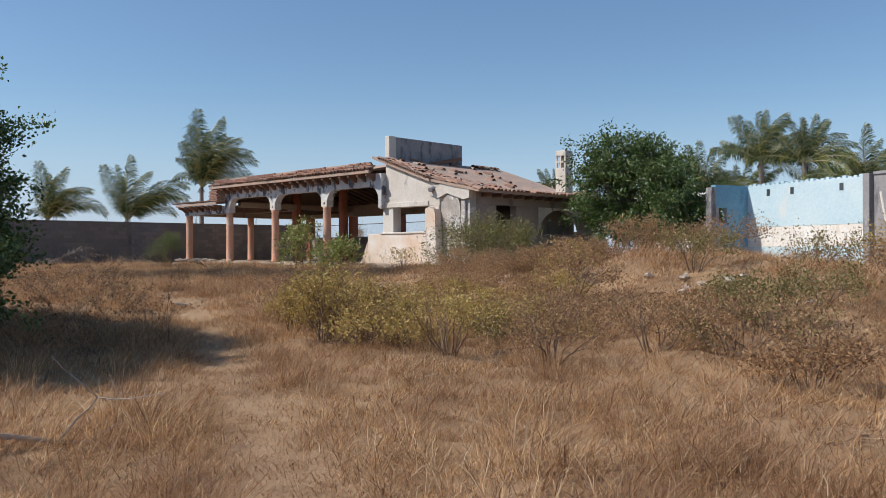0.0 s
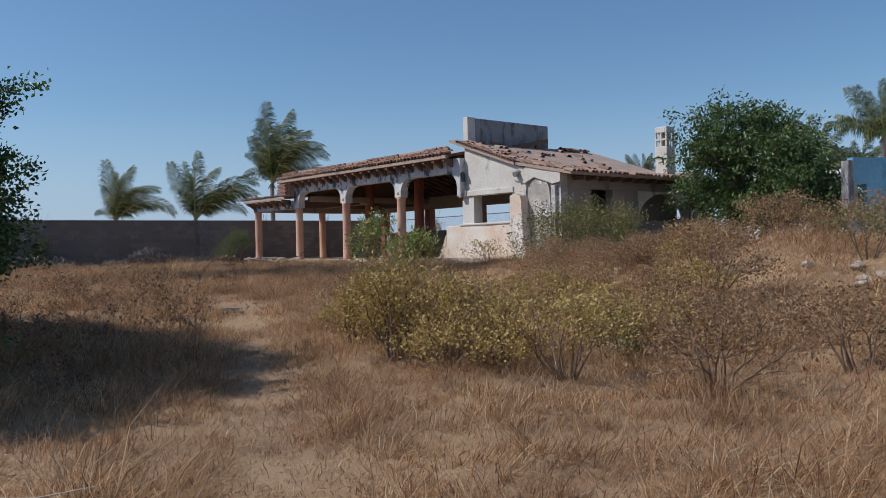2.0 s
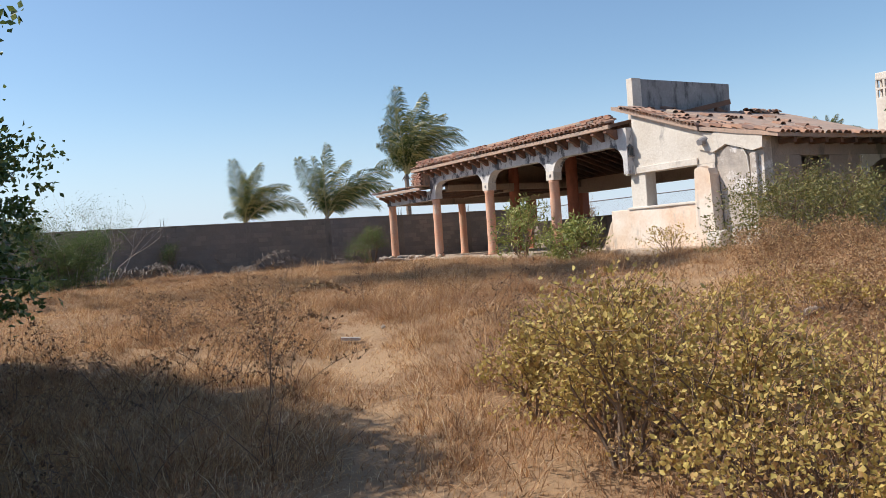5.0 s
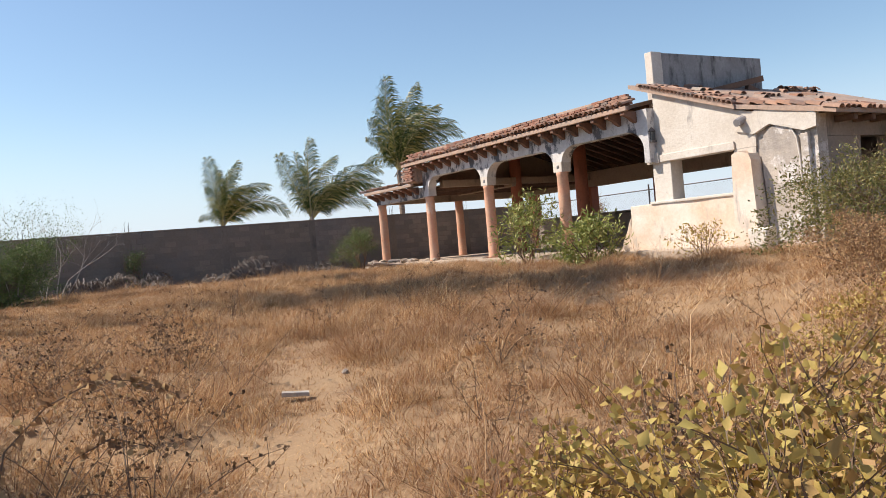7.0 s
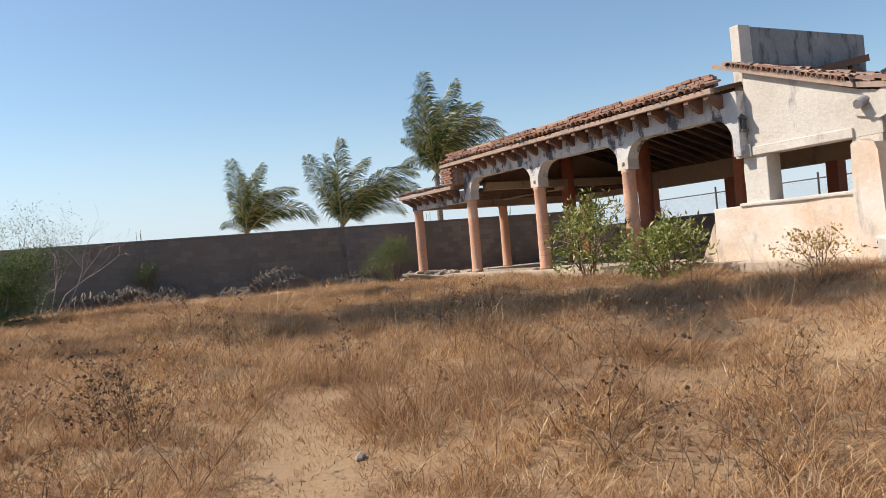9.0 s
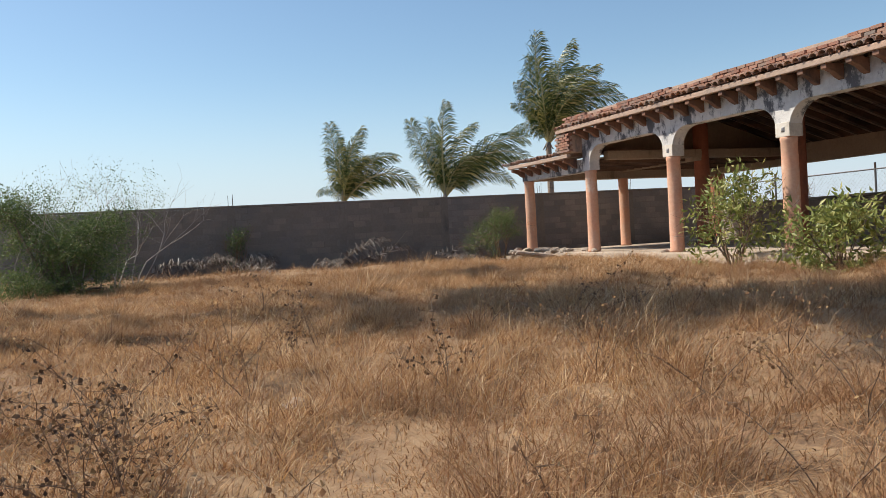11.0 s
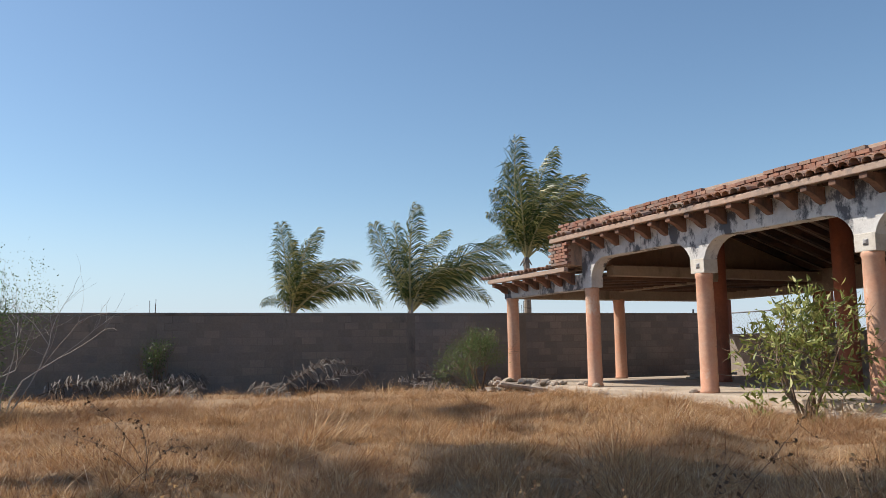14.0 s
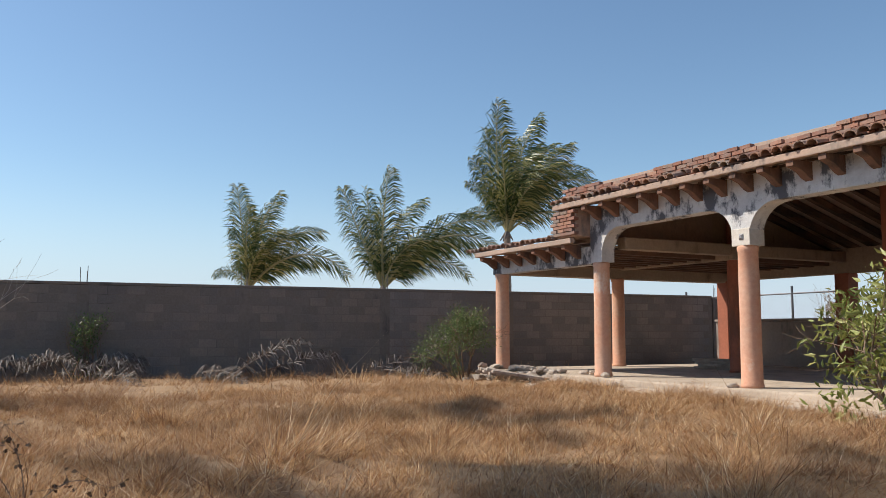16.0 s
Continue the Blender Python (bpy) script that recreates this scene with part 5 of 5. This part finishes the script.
board = mesh_of("timber_board", rough_up(box(-0.55, 0.55, -0.07, 0.07, 0, 0.06, 0.008), 0.006, 5))
board.materials.append(ROCK)
for i in range(9):
    ob = new("timber_board", board)
    ob.matrix_world = pose(-37.9 + 0.16 * i, 21.1 - 0.04 * i, gz(-37.9, 20.9) + 0.09 + 0.03 * (i % 3), 4 * (i % 3), 8 + 3 * (i % 2), 62 + 5 * (i % 4))
    tagged(ob, "dusty discarded roof board on the rubble", "board", group="discarded boards")
for i in range(7):
    ob = new("timber_board", board)
    ob.matrix_world = pose(-36.9 + 0.1 * (i % 3), 26.6 + 0.17 * (i % 2), FLOOR + 0.004 + 0.064 * (i // 2), 0, 0, 20 + 4 * i)
    tagged(ob, "dusty board stacked on the terrace floor", "board", group="discarded boards")
for i, (x, y, turn) in enumerate([(-43.2, 12.2, 70), (-42.9, 13.1, 20), (-42.2, 15.8, 60), (-42.0, 16.6, 100), (-41.3, 19.2, 40), (-41.5, 20.0, 85), (-43.6, 11.0, 110), (-43.4, 11.6, 30), (-43.0, 12.6, 120), (-42.4, 15.2, 15), (-42.1, 16.2, 140), (-41.6, 18.8, 95), (-43.9, 10.2, 60)]):
    r = np.random.default_rng(200 + i)
    ob = new("dead_palm_frond", frond_mesh((math.cos(radians(turn)), math.sin(radians(turn)), 0.35), 2.0, 0.75, (0, 0, 0), r, True))
    x = x + 2.3 - 0.1 * (y - 10)
    ob.matrix_world = pose(x, y, gz(x, y) + 0.22, 8 * r.normal(), 14 * r.normal(), 0)
    tagged(ob, "grey dead palm frond fallen by the block wall", "palm frond", group="fallen fronds")
plank = board.copy()
plank.materials[0] = PALETWIG
ob = new("timber_board", plank)
ob.matrix_world = pose(-17.4, 10.0, gz(-17.4, 10.0) + 0.05, 0, 4, 70) @ Matrix.Diagonal((0.24, 0.7, 0.7, 1))
tagged(ob, "short broken board lying on the footpath", "board", group="discarded boards")
bm = bmesh.new()
limbs(bm, (0, 0, 0.06), (1, 0.3, 0.02), 0.9, 0.03, 2, [], np.random.default_rng(9), 0.6, -0.02, 6, 2)
ob = part("dead_branch", bm, ROCK)
ob.matrix_world = pose(-7.7, 3.1, gz(-7.7, 3.1) + 0.12, 0, -4, 60)
tagged(ob, "bleached dead branch lying in the grass", "branch")

# ---- wire fence on the sea side ----
wire = thing("chain_link_fence", "rusty chain-link fence behind the terrace", "fence", 0, 32.0, 0)
for x in np.arange(-47.8, -21, 4.35):
    part("fence_post", tube([(x, 0, gz(x, 32) - 0.2), (x, 0, 3.75)], [0.035, 0.035], 8), STEEL, wire)
part("top_rail", tube([(-47.8, 0, 3.5), (-21.7, 0, 3.58)], [0.025, 0.025], 6), STEEL, wire)
v, f = [], []
for sg in (-1, 1):
    for x in np.arange(-48, -23.6, 0.15):
        a, b = np.array([x, 0.0, 1.5]), np.array([x + sg * 2.0, 0.0, 3.5])
        w, d = np.array([0.0013, 0, -0.0013 * sg]), np.array([0, 0.0016, 0])
        k = len(v)
        v += [a - w, a + w, a + d, b - w, b + w, b + d]
        f += [(k, k + 1, k + 4, k + 3), (k + 1, k + 2, k + 5, k + 4), (k + 2, k, k + 3, k + 5)]
part("wire_mesh", arrays_mesh("wire_mesh", v, f, STEEL), None, wire)

# ---- roof tiles and bricks, block by block ----
def tile_mesh(length=0.38, r0=0.105, r1=0.085, thick=0.016):
    bm = bmesh.new()
    rings = []
    for y, rr in ((0, r0), (length, r1)):
        rings.append([bm.verts.new((q * math.cos(a), y, q * math.sin(a) * 0.8)) for q in (rr, rr - thick) for a in np.linspace(0, math.pi, 6)])
    a, b = rings
    for k in range(5):
        bm.faces.new((a[k], a[k + 1], b[k + 1], b[k]))
        bm.faces.new((a[k + 6], b[k + 6], b[k + 7], a[k + 7]))
        bm.faces.new((a[k], a[k + 6], a[k + 7], a[k + 1]))
    bm.faces.new((a[0], b[0], b[6], a[6]))
    bm.faces.new((a[5], a[11], b[11], b[5]))
    me = mesh_of("roof_tile", bm)
    me.materials.append(TILE)
    return me


tile = tile_mesh()
r = np.random.default_rng(21)
x = -36.25
while x < -24.75:
    if r.random() > 0.04:
        part("roof_tile", tile, None, house).matrix_world = pose(x, 21.40 + 0.03 * r.random(), 5.055 + 0.012 * r.normal(), 12 + 3 * r.normal(), 3 * r.normal(), 3 * r.normal())
    if r.random() > 0.25:
        part("roof_tile", tile, None, house).matrix_world = pose(x + 0.1, 21.62 + 0.03 * r.random(), 5.12, 12 + 5 * r.normal(), 4 * r.normal(), 8 * r.normal())
    x += 0.205
x = -39.9
while x < -36.3:
    if r.random() > 0.15:
        part("roof_tile", tile, None, house).matrix_world = pose(x, 21.42, 4.315 + 0.01 * r.normal(), 7, 3 * r.normal(), 3 * r.normal())
    x += 0.205
for k in range(22):
    s = k / 22
    part("roof_tile", tile, None, house).matrix_world = pose(-24.6 + 2.7 * s, F - 0.17 + 0.02 * r.random(), cross_z(-24.6 + 2.7 * s) + 0.10, 3 * r.normal(), 19, 3 * r.normal())
y = F
while y < 29.3:
    if r.random() > 0.18:
        part("roof_tile", tile, None, house).matrix_world = pose(XE + 0.07 + 0.03 * r.normal(), y, cross_z(XE) + 0.075, 0, 0, 0) @ Matrix.Rotation(radians(14 + 4 * r.normal()), 4, "Y") @ Matrix.Rotation(radians(90 + 5 * r.normal()), 4, "Z")
    y += 0.215
for row in range(9):
    px = XR + 0.5 + 0.1 * r.random()
    while px < XE - 0.2:
        if r.random() < 0.85 - 0.075 * row + 0.12 * math.sin(2.1 * px + row):
            part("roof_tile", tile, None, house).matrix_world = pose(px, F + 0.06 + 0.215 * row + 0.015 * r.normal(), cross_z(px) + 0.112 + 0.012 * r.random(), 0, 0, 0) @ Matrix.Rotation(radians(17 + 2 * r.normal()), 4, "Y") @ Matrix.Rotation(radians(90 + 5 * r.normal()), 4, "Z")
        px += 0.33
for k in range(30):
    s, q = r.random() ** 1.4, 5.5 * r.random() ** 1.3
    px = XR + 0.25 + (XE - XR - 0.7) * s
    part("roof_tile", tile, None, house).matrix_world = pose(px, F + 0.1 + q, cross_z(px) + 0.112, 0, 0, 0) @ Matrix.Rotation(radians(17 + 3 * r.normal()), 4, "Y") @ Matrix.Rotation(radians(90 + 16 * r.normal()), 4, "Z")
for k in range(22):
    part("roof_tile", tile, None, house).matrix_world = pose(-24.9 + 0.15 * r.normal(), 27.2 + 2.0 * r.random(), 5.56 + 0.05 * r.random(), 8 * r.normal(), 10 * r.normal(), 180 * r.random())
brick = mesh_of("brick", rough_up(box(-0.115, 0.115, -0.06, 0.06, 0, 0.062, 0.006), 0.004, 9))
brick.materials.append(BRICK)
part("brick_bed", rough_up(box(-36.3, -25.0, 21.79, 21.98, 5.0, 5.38, 0.01), 0.01, 3, 3), ROOFBED, house)
for row in range(6):
    x = -36.2 + 0.12 * (row % 2)
    while x < -24.75:
        if row < 4 or (row == 4 and math.sin(1.7 * x) + 0.4 * math.sin(5.1 * x) > -0.55):
            part("brick", brick, None, house).matrix_world = pose(x, 21.745 + 0.012 * r.normal() + 0.006 * row, 5.03 + 0.070 * row + 0.003 * r.normal(), 1.2 * r.normal(), 1.0 * r.normal(), 2 * r.normal())
        x += 0.25 + 0.01 * r.random()
for row in range(8):
    for k in range(3):
        part("brick", brick, None, house).matrix_world = pose(-36.34, 21.70 + 0.25 * k + 0.12 * (row % 2), 4.50 + 0.072 * row, 0, 0, 90 + 2 * r.normal())
for row in range(7):
    for k in range(3):
        part("brick", brick, None, house).matrix_world = pose(-36.23 + 0.25 * k - 0.1 * (row % 2), 21.535, 4.36 + 0.074 * row, 2 * r.normal(), 2 * r.normal(), 3 * r.normal())
part("brick_end_wall", box(-36.32, -36.1, 21.60, 25.8, 4.35, 5.05, 0.01), ROOFBED, house)

# boundary wall blocks: those nearest the terrace singly, the rest joined
block = mesh_of("block", box(0.006, 0.392, -0.08, 0.08, 0.006, 0.192, 0.006))
block.materials.append(BLOCK)
rest = bmesh.new()
for row in range(14):
    z = WALL_TOP - 0.01 - 0.2 * (row + 1)
    s = 0.2 * (row % 2)
    while s < wall_len - 0.4:
        if 14.0 < s < 24.6 and row < 11:
            part("block", block, None, boundary_wall).location = (s, 0.004 * math.sin(7 * s + row), z)
        else:
            box(s + 0.006, s + 0.392, -0.08, 0.08, z + 0.006, z + 0.192, 0, rest)
        s += 0.4
BLOCKREST = varied("grey_concrete_blocks_joined", [(0, (0.185, 0.165, 0.155)), (0.5, (0.225, 0.20, 0.185)), (1, (0.27, 0.235, 0.21))], rough=0.95, by="island", patch=(0.15, 0.14, 0.14), scale=0.6, relief=0.5)
tagged(part("far_blocks", rest, BLOCKREST, boundary_wall), kind="stuff")
